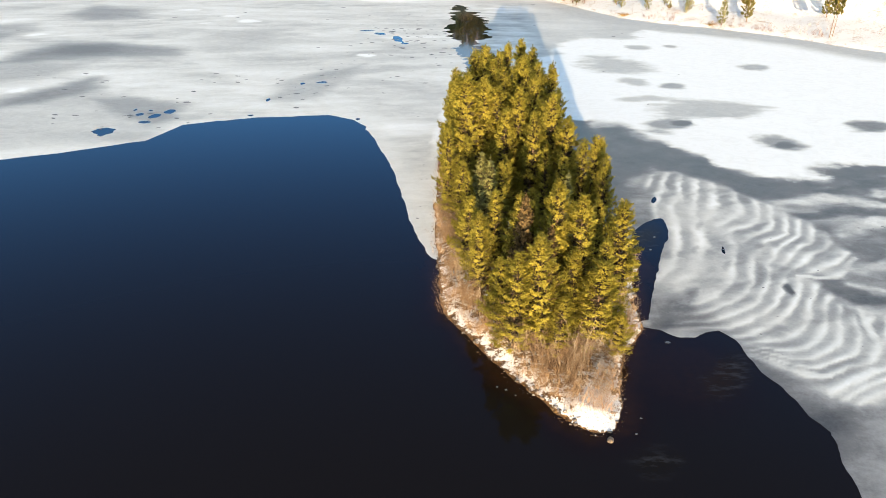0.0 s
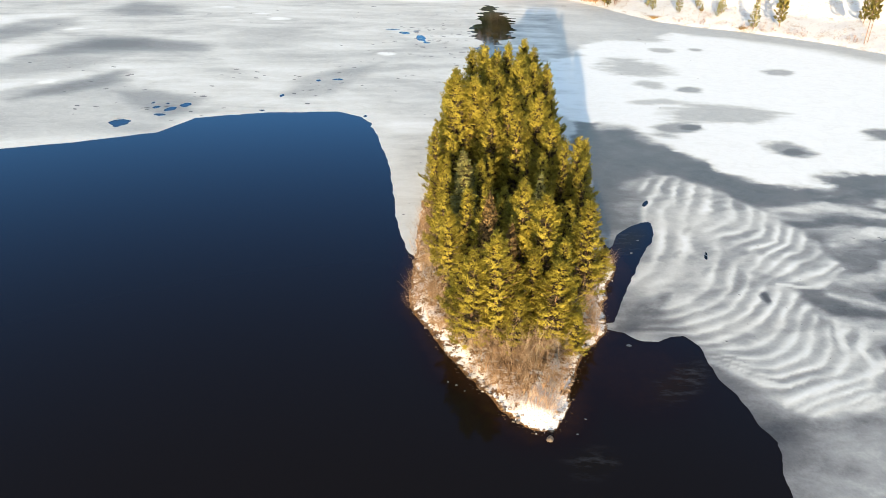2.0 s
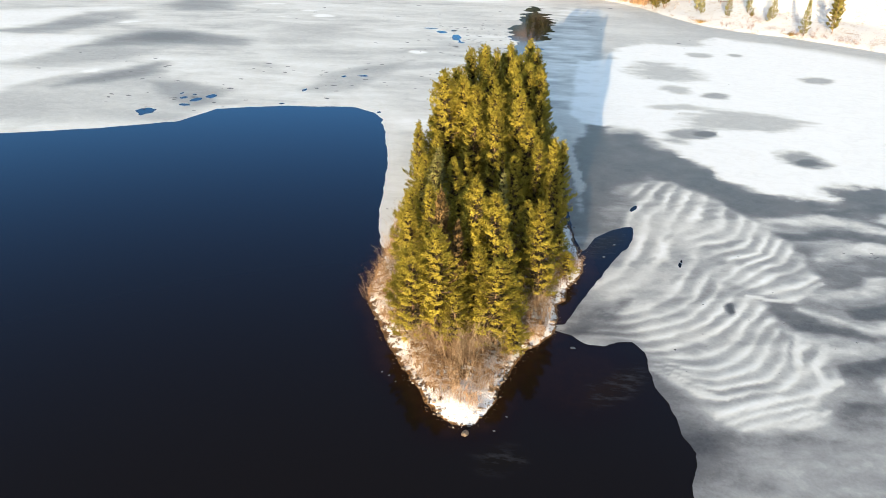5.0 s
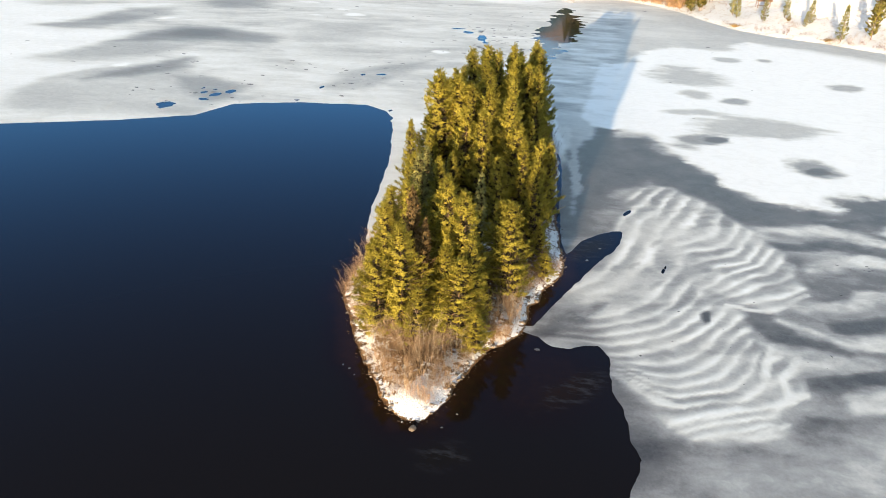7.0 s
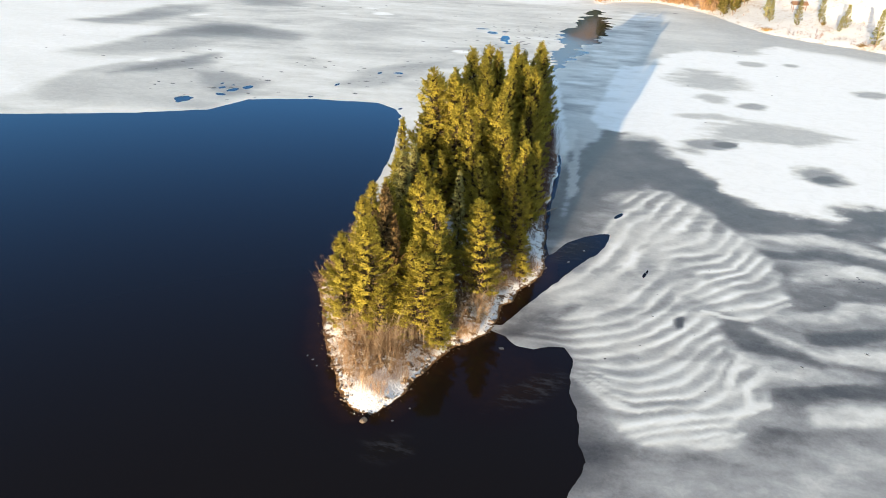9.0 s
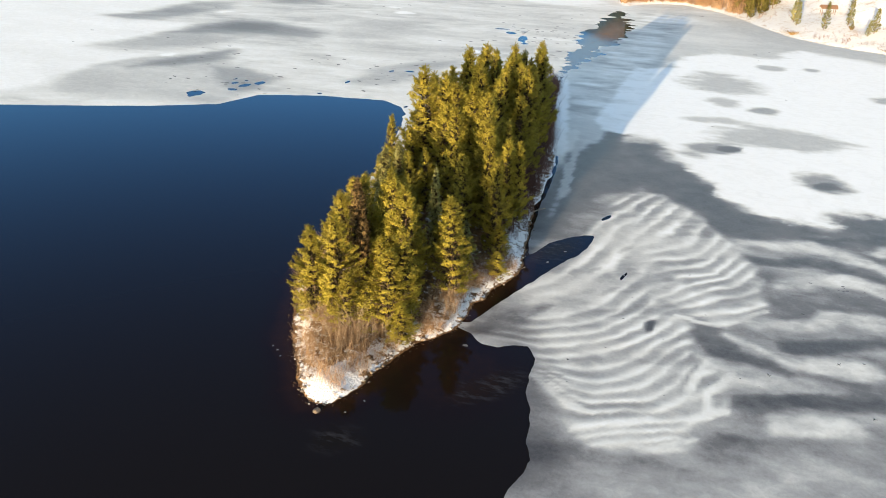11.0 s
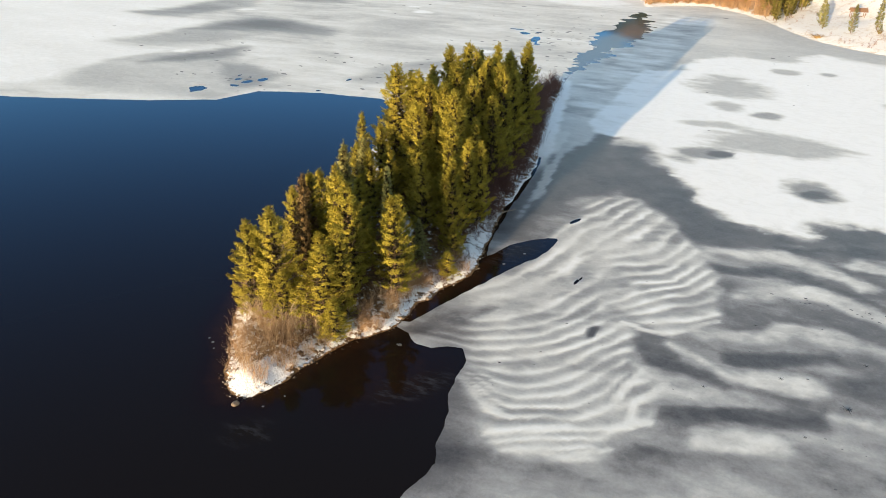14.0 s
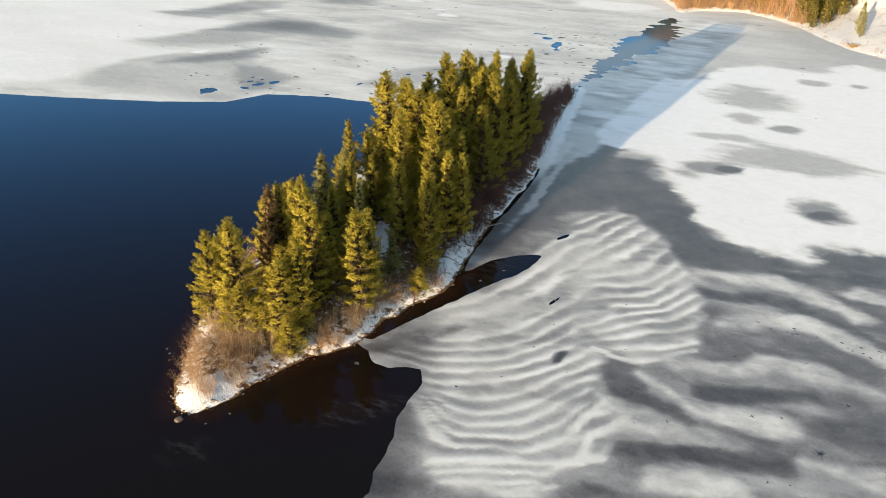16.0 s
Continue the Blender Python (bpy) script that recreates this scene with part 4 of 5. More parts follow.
# place x, y, top height over the lake, kind (0 pine, 1 spruce, 2 rusty pine), width factor
TREES_NEAR = [(9.4, 59, 12.5, 0, 1.0), (10.7, 62.8, 11.6, 2, 0.6), (8.4, 66, 13.4, 2, 0.75), (8.0, 67.9, 12.9, 0, 0.9), (12, 67.2, 14.7, 0, 1.0), (14.3, 65.7, 13.8, 0, 1.0), (19, 67.2, 12.5, 0, 1.05),
              (15.2, 58.9, 9.8, 0, 1.1), (16.1, 60.9, 11.2, 0, 1.0), (14, 74.4, 12.6, 1, 0.6), (7.2, 58.3, 11.2, 0, 0.9), (13.2, 62, 9.5, 0, 0.9), (11.5, 57.2, 7.0, 0, 0.9)]
TREES_MID = [(11.7, 87.3, 15.8, 0, 1.0), (16, 87.6, 14.8, 0, 1.0), (19.8, 80.2, 12.5, 0, 0.75), (20.3, 87, 12.3, 0, 0.75), (15, 81.5, 12.0, 0, 0.8), (17.5, 83.7, 13.2, 0, 0.9), (14.5, 91.8, 16.9, 0, 1.0),
             (3.6, 96.5, 17.9, 0, 1.2), (5.7, 98.6, 17.0, 0, 1.15), (7.9, 98.7, 16.0, 0, 1.0), (0.9, 90.8, 12.4, 0, 0.8), (16.2, 105.6, 17.4, 0, 1.0), (5.0, 84.6, 11.5, 1, 0.9)]
TREES_FAR = [(5.4, 111.3, 18, 0, 1.0), (6.6, 114.6, 18, 0, 0.95), (10.5, 117.4, 17.7, 0, 1.0), (14.9, 119.7, 16.8, 0, 0.9), (8.2, 115.9, 15.4, 0, 0.9), (13.6, 117.5, 15.6, 0, 0.9), (12.5, 112, 17.3, 0, 1.0), (13.3, 101, 16.5, 0, 0.95)]
TREES_FILL = [(5.6, 78.8, 12.7, 1, 1.0), (4.2, 69.8, 9.8, 0, 0.9), (6.2, 72.6, 11.2, 0, 0.9), (3.2, 74.6, 9.6, 0, 0.9), (3.4, 82.2, 9.8, 0, 0.8), (9, 105, 17, 0, 0.95), (10.9, 97, 16.2, 0, 1.0), (2.4, 103, 15.6, 0, 0.9), (8.4, 92, 14.6, 0, 0.95),
              (11, 123, 15.6, 0, 0.9)]
TREES_BACK = [(7, 120, 16, 0, 0.9), (3, 110, 15, 0, 0.9), (13.3, 124.5, 17.0, 0, 0.9), (9, 128, 14, 0, 0.9), (17, 93, 13, 0, 0.8), (22.0, 74.0, 3.6, 0, 1.0), (17.6, 75.6, 6.2, 1, 0.8), (2.2, 118, 13.5, 0, 0.9), (16.8, 100.5, 14.5, 0, 0.9), (6.5, 89, 8.0, 1, 1.0), (12.3, 70.5, 9.6, 0, 0.9), (20.9, 78.2, 5.0, 0, 0.9), (17.2, 57.6, 5.2, 0, 1.1)]
# the first five are added to close gaps in the stand's long shadow
TREES_MORE = [(12.0, 109.5, 17.4, 0, 0.9), (9.2, 112.5, 17.6, 0, 0.9), (14.4, 108.4, 17, 0, 0.9), (7.6, 109, 17.2, 0, 0.9), (19.2, 85.6, 13.0, 0, 0.85), (2.6, 86.5, 9.5, 0, 0.9), (3.6, 91.8, 11, 0, 0.9), (2.2, 97.5, 12.5, 0, 0.9), (12.2, 92.5, 13, 0, 0.9), (13.6, 96.5, 14.5, 0, 0.9), (5.2, 105, 15, 0, 0.9), (12.6, 106.5, 16.6, 0, 0.9), (8.2, 85.6, 10.5, 0, 0.8), (15.6, 112, 15, 0, 0.9), (6, 60.8, 9.2, 0, 0.9), (9.6, 70.4, 11, 0, 0.9), (1.6, 112, 13, 0, 0.9), (14.6, 114.4, 15.4, 0, 0.9), (10.2, 74.5, 10.5, 0, 0.9), (7.2, 82, 11, 0, 0.9), (17.2, 71.2, 10.6, 0, 0.85), (13.2, 84.6, 12, 0, 0.9)]


def plant_island():
    pines = [tree_thing("pine_tree", 100 + k, 14.0, r, "pine", PINE, "olive-green pine tree in low sun on the snowy island", "tree", 1.0, b)
             for k, (r, b) in enumerate(((3.8, 0.06), (3.4, 0.11), (4.0, 0.08), (3.3, 0.04), (3.6, 0.12)))]
    spruces = [tree_thing("spruce_tree", 200 + k, 12.0, 2.5, "spruce", SPRUCE, "grey-green spruce with drooping layered boughs", "tree", 1.0, 0.10) for k in range(2)]
    rusty = [tree_thing("pine_tree", 300, 13.0, 2.5, "pine", DEAD, "half-dead pine with thin rust-brown needles", "tree", 0.7, 0.30)]
    rng = np.random.default_rng(5)
    spots = {}
    for n, (x, y, top, kind, wide) in enumerate(TREES_NEAR + TREES_MID + TREES_FAR + TREES_FILL + TREES_BACK + TREES_MORE):
        pool = (pines, spruces, rusty)[kind]
        base = pool[n % len(pool)]
        z = float(island_height(np.array([x]), np.array([y]))[0]) - 0.12
        sz = (top - z) / (14.0, 12.0, 13.0)[kind]
        sx = wide * (0.35 + 0.65 * sz) * rng.uniform(0.92, 1.08)
        m = pose(x, y, z, 0, 0, rng.uniform(0, 360)) @ Matrix.Diagonal((sx, sx, sz, 1))
        spots.setdefault(base, []).append(m)
    for base, ms in spots.items():
        for m in ms[1:]:
            copy_thing(base, m)
        base.matrix_basis = ms[0]


# ---- bare shrubs ----
def baked(name, placed, material):
    """One mesh out of many placed ones."""
    vs, fs, at = [], [], 0
    for me, m in placed:
        co = np.empty(len(me.vertices) * 3, np.float32)
        me.vertices.foreach_get("co", co)
        ix = np.empty(len(me.loops), np.int32)
        me.loops.foreach_get("vertex_index", ix)
        k = np.array(m)
        vs.append(co.reshape(-1, 3) @ k[:3, :3].T + k[:3, 3])
        fs.append(ix.reshape(-1, 4) + at)
        at += len(vs[-1])
    return quick_mesh(name, np.concatenate(vs), np.concatenate(fs), material)


def shrub_mesh(seed, height, stems, material, spread=0.45, twigs=5, thick=0.012, segs=4):
    rng = np.random.default_rng(seed)
    parts = []
    for _ in range(stems):
        az, h = rng.uniform(0, 6.283), height * rng.uniform(0.55, 1.1)
        out = spread * h * rng.uniform(0.2, 1.0)
        foot = rng.normal(size=2) * 0.16 * height
        s = np.linspace(0, 1, segs)
        p = np.stack([foot[0] + out * math.cos(az) * s ** 1.4, foot[1] + out * math.sin(az) * s ** 1.4, h * s - 0.1 * (1 - s)], -1) + rng.normal(size=(segs, 3)) * 0.025 * height * s[:, None]
        parts.append(tube(p, thick * (1.25 - s) * height / 2.2, 3))
        for _ in range(twigs):
            k = rng.uniform(0.3, 0.95)
            b = np.array([np.interp(k, s, p[:, c]) for c in range(3)])
            a2, L = az + rng.normal() * 1.1, h * rng.uniform(0.14, 0.34)
            e = b + L * np.array([math.cos(a2) * 0.6, math.sin(a2) * 0.6, 0.8])
            parts.append(tube(np.array([b, e]), np.array([0.6, 0.2]) * thick * height / 2.2, 3))
    v, f = joined(parts)
    return quick_mesh("bare_shrub", v, f, material)


def plant_shrubs():
    rng = np.random.default_rng(8)
    warm = [shrub_mesh(400 + k, 2.2, 36, TWIG, 0.55, 7, 0.0085, 3) for k in range(4)]
    red = [shrub_mesh(420 + k, 2.4, 28, RED_TWIG, 0.45, 5, 0.011, 3) for k in range(3)]
    pale = [shrub_mesh(440 + k, 4.2, 6, PALE_BARK, 0.25, 8, 0.0085) for k in range(3)]

    thicket = []

    def put(pool, x, y, size, label, group):
        z = float(island_height(np.array([x]), np.array([y]))[0])
        if y > 93 and pool is red or y > 104:
            thicket.append((pool[int(rng.integers(len(pool)))], pose(x, y, z - 0.05, 0, 0, rng.uniform(0, 360)) @ Matrix.Scale(size, 4)))
            return
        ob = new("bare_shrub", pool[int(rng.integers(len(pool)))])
        ob.matrix_basis = pose(x, y, z - 0.05, rng.normal() * 4, rng.normal() * 4, rng.uniform(0, 360)) @ Matrix.Diagonal((size * rng.uniform(0.9, 1.3), size * rng.uniform(0.9, 1.3), size, 1))
        tagged(ob, label, "shrub", group)

    # west bank and point: sunlit russet thickets; north-east bank: dark red ones
    zones = [((-1, 6), (57, 112), 100, warm, (0.7, 3.4), "leafless russet shrub on the snowy lake bank", "russet bank shrubs", (0.75, 1.3)),
             ((6, 20), (48.5, 62), 76, warm, (0.75, 5.4), "leafless russet shrub on the snowy lake bank", "russet bank shrubs", (0.6, 1.25)),
             ((14, 24), (56, 78), 44, warm, (0.9, 4.0), "leafless russet shrub on the snowy lake bank", "russet bank shrubs", (0.6, 1.1)),
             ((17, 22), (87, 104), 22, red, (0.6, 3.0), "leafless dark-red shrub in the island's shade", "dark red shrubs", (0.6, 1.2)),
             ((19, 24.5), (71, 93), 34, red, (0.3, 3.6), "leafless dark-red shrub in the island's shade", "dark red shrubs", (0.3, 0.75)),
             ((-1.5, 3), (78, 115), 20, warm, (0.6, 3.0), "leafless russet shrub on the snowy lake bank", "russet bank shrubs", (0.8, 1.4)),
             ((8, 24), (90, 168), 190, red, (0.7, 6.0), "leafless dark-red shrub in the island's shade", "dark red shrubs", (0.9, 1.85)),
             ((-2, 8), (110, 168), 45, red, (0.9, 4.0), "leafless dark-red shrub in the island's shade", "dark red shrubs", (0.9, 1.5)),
             ((6, 18), (50, 60), 22, pale, (2.0, 6.0), "bare pale-stemmed birch sapling", "birch saplings", (0.7, 1.15)),
             ((0, 6), (58, 72), 9, pale, (1.6, 4.0), "bare pale-stemmed birch sapling", "birch saplings", (0.6, 1.0)),
             ((15, 23), (58, 72), 12, pale, (1.4, 3.6), "bare pale-stemmed birch sapling", "birch saplings", (0.6, 0.95))]
    for (x0, x1), (y0, y1), n, pool, (d0, d1), label, group, (s0, s1) in zones:
        x, y = rng.uniform(x0, x1, n * 40), rng.uniform(y0, y1, n * 40)
        d = island_inside(x, y)
        for k in np.nonzero((d > d0) & (d < d1))[0][:n]:
            put(pool, x[k], y[k], rng.uniform(s0, s1) * (0.75 + 0.25 * min(1, (d[k] - d0) / 1.5)), label, group)
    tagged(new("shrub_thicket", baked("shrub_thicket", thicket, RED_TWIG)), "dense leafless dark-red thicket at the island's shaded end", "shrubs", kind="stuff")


# ---- stones along the waterline ----
def stone_mesh(seed):
    rng = np.random.default_rng(seed)
    bm = bmesh.new()
    bmesh.ops.create_icosphere(bm, subdivisions=2, radius=0.5)
    ax = rng.uniform(0.7, 1.2, 3) * np.array([1.15, 0.9, 0.65])
    for v in bm.verts:
        k = 1 + 0.28 * noise.noise(v.co * 2.3 + Vector((seed * 7.1, 0, 0)))
        v.co = Vector((v.co.x * ax[0], v.co.y * ax[1], v.co.z * ax[2])) * k
    me = bpy.data.meshes.new("stone")
    bm.to_mesh(me)
    bm.free()
    me.materials.append(STONE)
    return me


def lay_stones():
    rng = np.random.default_rng(12)
    kinds = [stone_mesh(k) for k in range(6)]

    def stone(x, y, size, z=None):
        ob = new("stone", kinds[int(rng.integers(6))])
        z = max(-0.06, float(island_height(np.array([x]), np.array([y]))[0])) if z is None else z
        ob.matrix_basis = pose(x, y, z + 0.10 * size, rng.uniform(-15, 15), rng.uniform(-15, 15), rng.uniform(0, 360)) @ Matrix.Scale(size, 4)
        tagged(ob, "rounded brown shore stone with a dusting of snow", "stone", "shore stones")

    stone(14.35, 45.8, 0.85, -0.08)
    x, y = rng.uniform(-1.5, 25, 30000), 45 + 47 * rng.random(30000) ** 1.5
    d = island_inside(x, y)
    for k in np.nonzero((d > -0.3) & (d < 0.85))[0][:290]:
        stone(x[k], y[k], (0.12 + 0.36 * rng.random() ** 3) * (1.0 if d[k] > 0 else 0.75))

    # wet cobbles in the shallows
    bm = bmesh.new()
    bmesh.ops.create_icosphere(bm, subdivisions=1, radius=0.5)
    ball = np.array([v.co[:] for v in bm.verts])
    tri = np.array([[v.index for v in f.verts] for f in bm.faces])
    bm.free()
    pieces = []
    for k in np.nonzero((d > -0.5) & (d < 0.12))[0][300:780]:
        s = 0.09 + 0.20 * rng.random() ** 2
        bump = ball * (1 + 0.25 * rng.normal(size=(len(ball), 1))) * rng.uniform(0.7, 1.2, 3) * np.array([1.1, 1.0, 0.6]) * s
        z = -0.05 + 0.04 * rng.random() if d[k] < -0.1 else -0.02
        pieces.append((bump + np.array([x[k], y[k], z]), tri))
    tagged(new("cobbles", quick_mesh("cobbles", *joined(pieces), WET_STONE, True)), "small wet brown cobbles along the waterline", "stones", kind="stuff")


plant_island()
plant_shrubs()
lay_stones()


# ---- far shore: forest, hillside trees, shelter ----
def on_land(x, y):
    return float(land_height(np.array([x]), np.array([y]))[0])


def plant_far_shore():
    rng = np.random.default_rng(21)
    far = [tree_thing("pine_tree", 500 + k, 12.0, 2.2, "pine", FOREST, "tall sunlit pine on the far snowy shore", "tree", 0.20, b, airy=0.68) for k, b in enumerate((0.12, 0.2, 0.38))]
    thin = [tree_thing("pine_tree", 520, 10.0, 1.75, "pine", SPRUCE, "slender young pine on the snowy hillside", "tree", 0.22, 0.12, airy=0.5)]
    for t in far + thin:
        tagged(t, group="far shore trees")
    spots = [(79.8, 243.7, 4.6, 1, 1.2), (87.2, 230.6, 10, 1, 1.0), (95.1, 231.5, 14, 0, 0.9), (111.5, 211, 16, 2, 0.7), (112.6, 211.6, 15, 2, 0.6), (69, 251.6, 8, 1, 1.0), (61.7, 257, 7, 1, 1.1), (76.2, 250.2, 2.4, 1, 1.6), (75.5, 253.7, 9, 1, 0.9), (81.6, 246.5, 7, 1, 1.3), (61, 262, 9, 1, 1.0), (100, 246, 13, 0, 0.9), (118, 228, 14, 0, 0.9)]
    xs, ys = rng.uniform(-22, 62, 2500), rng.uniform(284, 345, 2500)
    ds = -inside_distance(xs, ys, LAKE)
    for x, y, d in zip(xs, ys, ds):
        if len(spots) >= 105:
            break
        if not (24 if x < 14 else 11 if x < 24 else 6) < d < 36 or x > 47 + (y - 285) * 0.25 or min((x - a[0]) ** 2 + (y - a[1]) ** 2 for a in spots) < (1.6 if d < 9 else 4.0):
            continue
        spots.append((x, y, rng.uniform(10, 16) * (0.62 + 0.38 * step(3, 9, d)), int(rng.integers(3)) if rng.random() < 0.6 else 0, rng.uniform(0.8, 1.15)))
    for x, y in zip(rng.uniform(34, 68, 1600), rng.uniform(258, 316, 1600)):
        line = 46.5 + (y - 262) * 0.40
        if len(spots) < 185 and line - 13 < x < line + 1.0 and inside_distance(np.array([x]), np.array([y]), LAKE)[0] < -1.6 and min((x - a[0]) ** 2 + (y - a[1]) ** 2 for a in spots) > 3.0:
            spots.append((x, y, rng.uniform(8, 13), int(rng.integers(3)), rng.uniform(0.7, 1.0)))
    done = {}
    for n, (x, y, h, k, wide) in enumerate(spots):
        base = thin[0] if (k == 1 and n < 13) else far[k]
        s = h / (10.0 if base in thin else 12.0)
        done.setdefault(base, []).append(pose(x, y, on_land(x, y) - 0.15, 0, 0, rng.uniform(0, 360)) @ Matrix.Diagonal((s * wide, s * wide, s, 1)))
    for base, ms in done.items():
        for m in ms[1:]:
            copy_thing(base, m)
        base.matrix_basis = ms[0]

    # leafless birches along the far waterline
    bare = [shrub_mesh(640 + k, 8.0, 9, SHORE_TWIG, 0.22, 9, 0.011) for k in range(3)]
    xs, ys = rng.uniform(-20, 46, 900), rng.uniform(280, 330, 900)
    ds = -inside_distance(xs, ys, LAKE)
    for k in np.nonzero((ds > 2.0) & (ds < np.where(xs < 24, 13, 8)))[0][:150]:
        ob = new("birch_tree", bare[int(rng.integers(3))])
        ob.matrix_basis = pose(xs[k], ys[k], on_land(xs[k], ys[k]) - 0.1, 0, 0, rng.uniform(0, 360)) @ Matrix.Scale(rng.uniform(0.6, 1.1), 4)
        tagged(ob, "leafless rust-brown birch on the far lake shore", "tree", "far shore birches")
    low = [shrub_mesh(600 + k, 2.2, 12, TWIG, 0.5, 3, 0.042, 3) for k in range(3)]
    fine = [shrub_mesh(620 + k, 2.0, 12, SCRUB, 0.8, 3, 0.02, 3) for k in range(2)]
    front, slope = [], []
    xs, ys = rng.uniform(-25, 46, 7000), rng.uniform(278, 335, 7000)
    ds, zs = -inside_distance(xs, ys, LAKE), land_height(xs, ys)
    for k in np.nonzero((ds > 1.6) & (ds < np.where(xs < 24, 7, 3.6)))[0][:280]:
        front.append((low[int(rng.integers(3))], pose(xs[k], ys[k], zs[k] - 0.1, 0, 0, rng.uniform(0, 360)) @ Matrix.Diagonal((1.3, 1.3, rng.uniform(0.6, 1.7), 1))))
    xs, ys = rng.uniform(48, 135, 9000), rng.uniform(180, 275, 9000)
    ds, zs = -inside_distance(xs, ys, LAKE), land_height(xs, ys)
    odds = np.where(ds < 6, 1.0, 0.12) * (step(0.0, 0.45, fbm(xs, ys, 9, 2, 131)) + 0.05)
    for k in np.nonzero((ds > 1.8) & (ds < 22) & (rng.random(9000) < odds))[0][:170]:
        slope.append((fine[int(rng.integers(2))], pose(xs[k], ys[k], zs[k] - 0.1, 0, 0, rng.uniform(0, 360)) @ Matrix.Scale(rng.uniform(0.35, 0.9), 4)))
    tagged(new("shrub_thicket", baked("shrub_thicket", front, TWIG)), "rust-brown leafless thicket along the far snowy shore", "shrubs", kind="stuff")
    tagged(new("shrub_thicket", baked("shrub_thicket", slope, SCRUB)), "scattered low leafless scrub on the snowy hillside", "shrubs", kind="stuff")


plant_far_shore()


# ---- small things ----
def plain(name, a, c, rough=0.8, scale=5.0):
    m, b, add, link = mat(name)
    col = ramp(add, [(0.3, a), (0.7, c)])
    link(noise_tex(add, link, scale, 5, 0.65), col.inputs["Fac"])
    link(col.outputs[0], b.inputs["Base Color"])
    b.inputs["Roughness"].default_value = rough
    return m


def part(name, bm, material, parent, label=""):
    me = bpy.data.meshes.new(name)
    bm.to_mesh(me)
    bm.free()
    me.materials.append(material)
    ob = new(name, me)
    ob.parent = parent
    return tagged(ob, label)


def box(w, d, h, at=(0, 0, 0), bevel=0.03, turn=None):
    bm = bmesh.new()
    bmesh.ops.create_cube(bm, size=1)
    bmesh.ops.scale(bm, vec=(w, d, h), verts=bm.verts)
    if bevel:
        bmesh.ops.bevel(bm, geom=bm.edges[:], offset=bevel, segments=1, affect="EDGES")
    bmesh.ops.transform(bm, matrix=(turn or Matrix()), verts=bm.verts)
    bmesh.ops.translate(bm, vec=at, verts=bm.verts)
    return bm


def build_shelter():
    wood = plain("weathered_wood", (0.10, 0.055, 0.03), (0.24, 0.14, 0.08))
    roof = plain("rust_red_roof", (0.12, 0.062, 0.034), (0.21, 0.12, 0.066))
    root = tagged(new("shelter"), "small open wooden shelter with a rust-brown roof on the snowy slope", "shelter")
    x, y = 70.8, 268.8
    for px in (-1.9, 1.9):
        for py in (-1.2, 1.2):
            part("post", box(0.16, 0.16, 2.2, (px, py, 1.1)), wood, root)
    part("bench", box(3.2, 0.4, 0.08, (0, 0.9, 0.5), 0.01), wood, root)
    for s in (-1, 1):
        part("roof_slope", box(4.9, 1.95, 0.09, (0, s * 0.86, 2.6), 0.02, Matrix.Rotation(s * -0.5, 4, "X")), roof, root)
    part("ridge_beam", box(5.0, 0.14, 0.14, (0, 0, 3.02)), wood, root)
    root.matrix_basis = pose(x, y, on_land(x, y) - 0.1, 0, 0, 8)


def build_heaps():
    """Low golden mounds of dry brush at the far waterline."""
    dry = make_bark("dry_brush", (0.16, 0.10, 0.045), (0.36, 0.25, 0.11), 2.0)
    for k, (x, y, w, h) in enumerate(((60.6, 247.6, 1.0, 0.5), (84.3, 231.6, 1.2, 0.4), (76.2, 250.6, 0.7, 0.5))):
        ob = new("brush_heap", shrub_mesh(700 + k, 2.0, 60, dry, 1.4, 4, 0.05, 3))
        ob.matrix_basis = pose(x, y, on_land(x, y) - 0.1, 0, 0, 40 * k) @ Matrix.Diagonal((w * 1.5, w * 0.9, h, 1))
        tagged(ob, "golden heap of dry brush at the snowy waterline", "brush heap", "brush heaps")


def build_logs():
    grey = make_bark("grey_deadwood", (0.14, 0.11, 0.09), (0.34, 0.28, 0.23), 8.0)
    for k, (x0, y0, z0, x1, y1, z1, r, label) in enumerate((
            (19.9, 73.4, 0.9, 17.6, 75.9, 2.9, 0.06, "thin bleached dead pole leaning on the bank"),
            (17.4, 87.3, 1.25, 21.6, 88.6, 0.75, 0.09, "bleached driftwood log lying on the snowy bank"),
            (21.3, 93.0, 0.55, 22.6, 95.8, 0.12, 0.08, "bleached driftwood log lying on the snowy bank"),
            (22.9, 76.2, 0.5, 22.1, 79.6, 0.62, 0.07, "bleached driftwood log lying on the snowy bank"))):
        s = np.linspace(0, 1, 7)[:, None]
        p = np.array([x0, y0, z0]) * (1 - s) + np.array([x1, y1, z1]) * s
        p[:, 0] += 0.12 * np.sin(s[:, 0] * 4 + k)
        pieces = [tube(p, r * (1.1 - 0.6 * s[:, 0]), 7)]
        for q in (2, 3, 5):
            pieces.append(tube(np.array([p[q], p[q] + np.array([0.25, -0.1 + 0.1 * k, 0.35])]), np.array([0.4, 0.15]) * r, 4))
        v, f = joined(pieces)
        tagged(new("log", quick_mesh("log", v, f, grey, True)), label, "log", "driftwood")


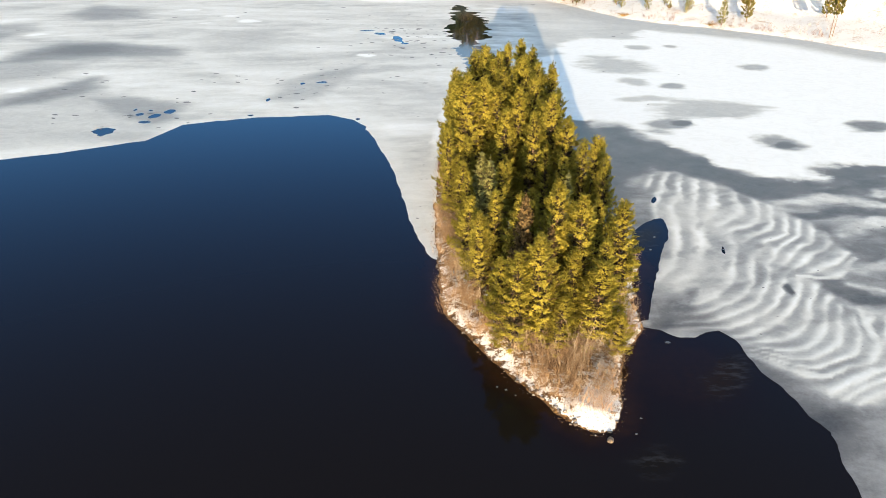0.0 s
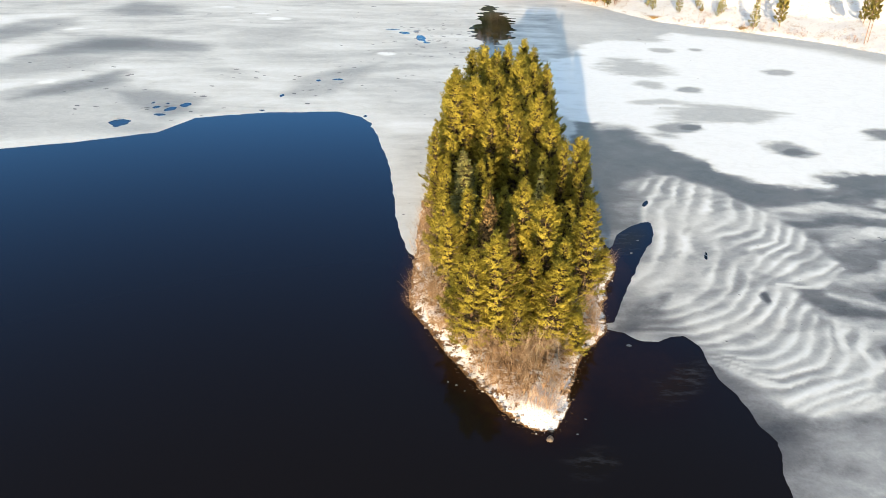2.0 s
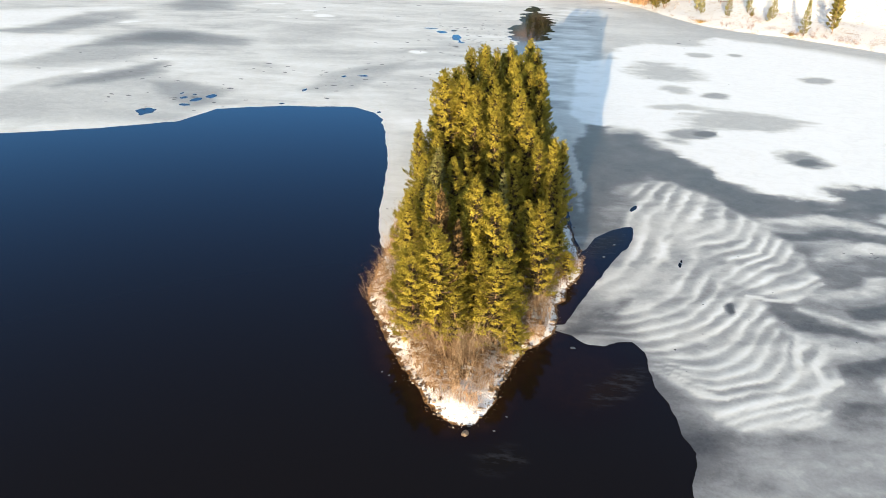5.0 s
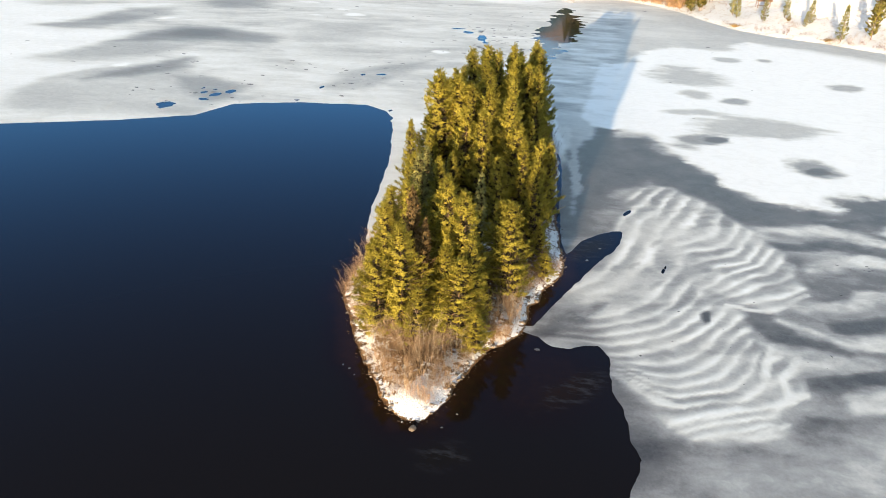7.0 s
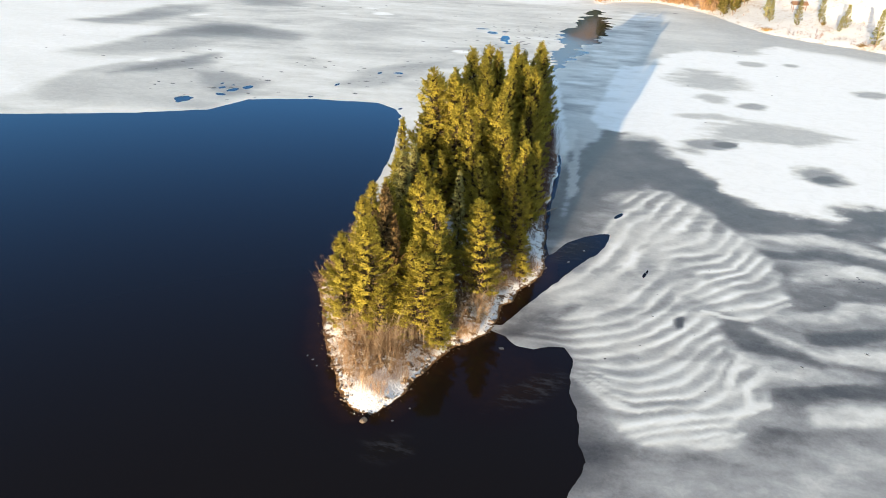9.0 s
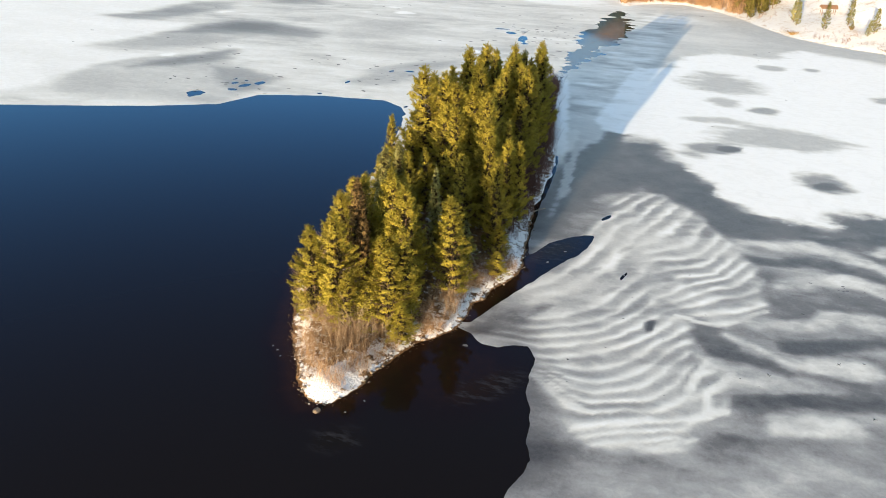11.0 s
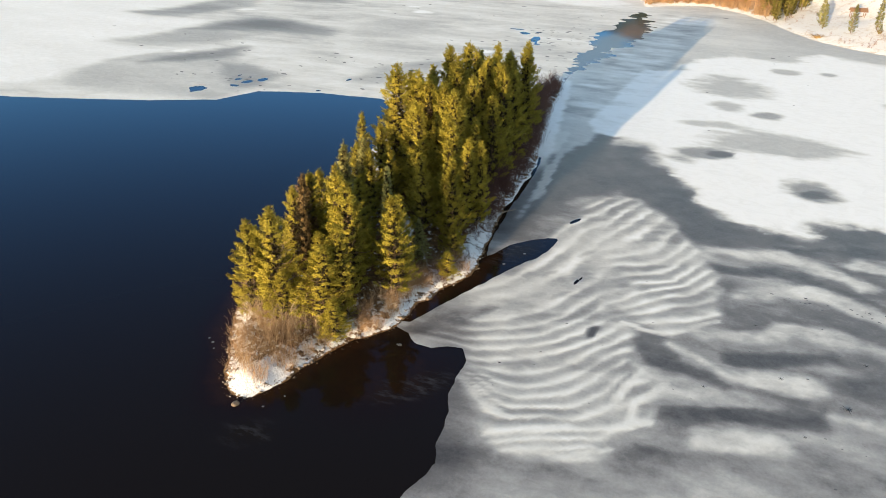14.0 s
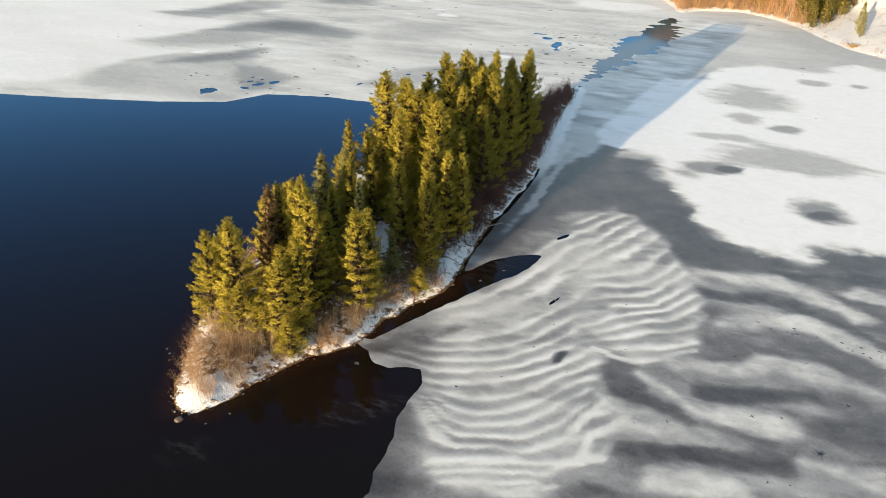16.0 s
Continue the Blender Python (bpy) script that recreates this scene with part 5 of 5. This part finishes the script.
def flake(seed, radius, thick, lobes=0.25, n=16):
    """A thin rounded plate with a ragged outline."""
    rng = np.random.default_rng(seed)
    a = np.arange(n) * 2 * math.pi / n
    r = radius * (1 + lobes * rng.normal(size=n) * 0.6)
    bm = bmesh.new()
    ring = [bm.verts.new((r[i] * math.cos(a[i]) * 1.3, r[i] * math.sin(a[i]), 0)) for i in range(n)]
    top = bm.faces.new(ring)
    up = bmesh.ops.extrude_face_region(bm, geom=[top])["geom"]
    bmesh.ops.translate(bm, vec=(0, 0, thick), verts=[v for v in up if isinstance(v, bmesh.types.BMVert)])
    return bm


def build_floes():
    pale = plain("floating_ice", (0.05, 0.05, 0.055), (0.13, 0.13, 0.135), 0.5, 3.0)
    for k, (x, y, r) in enumerate(((23.1, 60.1, 0.2), (6.1, 52.4, 0.1), (6.9, 51.6, 0.08), (5.3, 52.8, 0.1), (17.6, 48.6, 0.08), (16.7, 46.6, 0.09), (28.0, 84.0, 0.14), (26.6, 80.4, 0.16))):
        me = bpy.data.meshes.new("ice_floe")
        bm = flake(800 + k, r, 0.02)
        bm.to_mesh(me)
        bm.free()
        me.materials.append(pale)
        ob = new("ice_floe", me)
        ob.matrix_basis = pose(x, y, -0.005, 0, 0, 37 * k)
        tagged(ob, "small pale slab of ice floating on dark water", "ice floe", "ice floes")


def build_stars():
    """Dark star-shaped melt cracks that radiate through the ice."""
    wet = plain("wet_crack", (0.012, 0.012, 0.014), (0.03, 0.03, 0.034), 0.25, 6.0)
    for k, (x, y, size) in enumerate(((63.6, 68.5, 0.75), (58.0, 70.7, 0.4), (65.4, 76.4, 0.35), (51.6, 66.3, 0.28), (55.2, 79.3, 0.25), (60.2, 63.0, 0.3), (43.1, 83.6, 0.2))):
        rng = np.random.default_rng(900 + k)
        n = 9
        vs, fs = [], []
        for i in range(n):
            a, L = i * 6.283 / n + rng.normal() * 0.2, size * rng.uniform(0.45, 1.15)
            w, bend = size * rng.uniform(0.035, 0.07), rng.normal() * 0.35
            side = np.array([-math.sin(a), math.cos(a), 0])
            out = np.array([math.cos(a), math.sin(a), 0])
            b = len(vs)
            vs += [-side * w, side * w, out * L * 0.55 + side * (w * 0.6 + bend * L * 0.2), out * L * 0.55 - side * (w * 0.6 - bend * L * 0.2), out * L + side * (bend * L * 0.5 + 0.004), out * L + side * (bend * L * 0.5 - 0.004)]
            fs += [(b, b + 3, b + 2, b + 1), (b + 3, b + 5, b + 4, b + 2)]
        b = len(vs)
        vs += [np.array([math.cos(q) * 0.16 * size, math.sin(q) * 0.16 * size, 0.003]) for q in np.arange(8) * 0.7854]
        fs += [(b, b + 1, b + 2, b + 3), (b, b + 3, b + 4, b + 7), (b + 4, b + 5, b + 6, b + 7)]
        ob = new("melt_star", quick_mesh("melt_star", np.array(vs), np.array(fs), wet))
        ob.matrix_basis = pose(x, y, 0.068, 0, 0, 50 * k)
        tagged(ob, "dark star-shaped melt crack in grey lake ice", "ice crack", "melt stars")


def build_specks():
    """Small refrozen melt holes, too many to count."""
    wet = plain("refrozen_melt", (0.05, 0.052, 0.06), (0.12, 0.125, 0.14), 0.6, 4.0)
    rng = np.random.default_rng(17)
    vs, fs = [], []
    for cx, cy, n, sx, sy, size in ((-9, 212, 90, 9, 17, 0.5), (-29, 160, 34, 15, 11, 0.45), (-58, 134, 16, 9, 4, 0.4), (-50, 245, 14, 30, 14, 0.6), (-75, 160, 20, 22, 10, 0.45), (64, 86.6, 34, 4, 0.6, 0.13), (42, 66, 16, 8, 7, 0.09), (58, 68, 22, 8, 7, 0.09), (50, 183, 8, 12, 25, 0.4), (-3, 100, 8, 2, 20, 0.2)):
        for _ in range(n):
            x, y, r = cx + sx * rng.normal(), cy + sy * rng.normal(), size * rng.uniform(0.3, 1.2)
            if inside_distance(np.array([x]), np.array([y]), OPEN_WATER)[0] > -1 or inside_distance(np.array([x]), np.array([y]), CHANNEL)[0] > -1 or inside_distance(np.array([x]), np.array([y]), ISLAND)[0] > -1:
                continue
            k, tilt = len(vs), rng.uniform(-0.6, 0.6)
            for a in np.arange(8) * math.pi / 4:
                q = r * rng.uniform(0.7, 1.2)
                u, v = 1.6 * q * math.cos(a), 0.8 * q * math.sin(a)
                vs.append((x + u * math.cos(tilt) - v * math.sin(tilt), y + u * math.sin(tilt) + v * math.cos(tilt), 0.062))
            fs += [(k, k + 1, k + 2, k + 3), (k, k + 3, k + 4, k + 7), (k + 4, k + 5, k + 6, k + 7)]
    tagged(new("melt_specks", quick_mesh("melt_specks", np.array(vs), np.array(fs), wet)), "scattered small dark melt holes in the lake ice", "melt holes", kind="stuff")


build_shelter()
build_specks()
build_heaps()
build_logs()
build_floes()
build_stars()
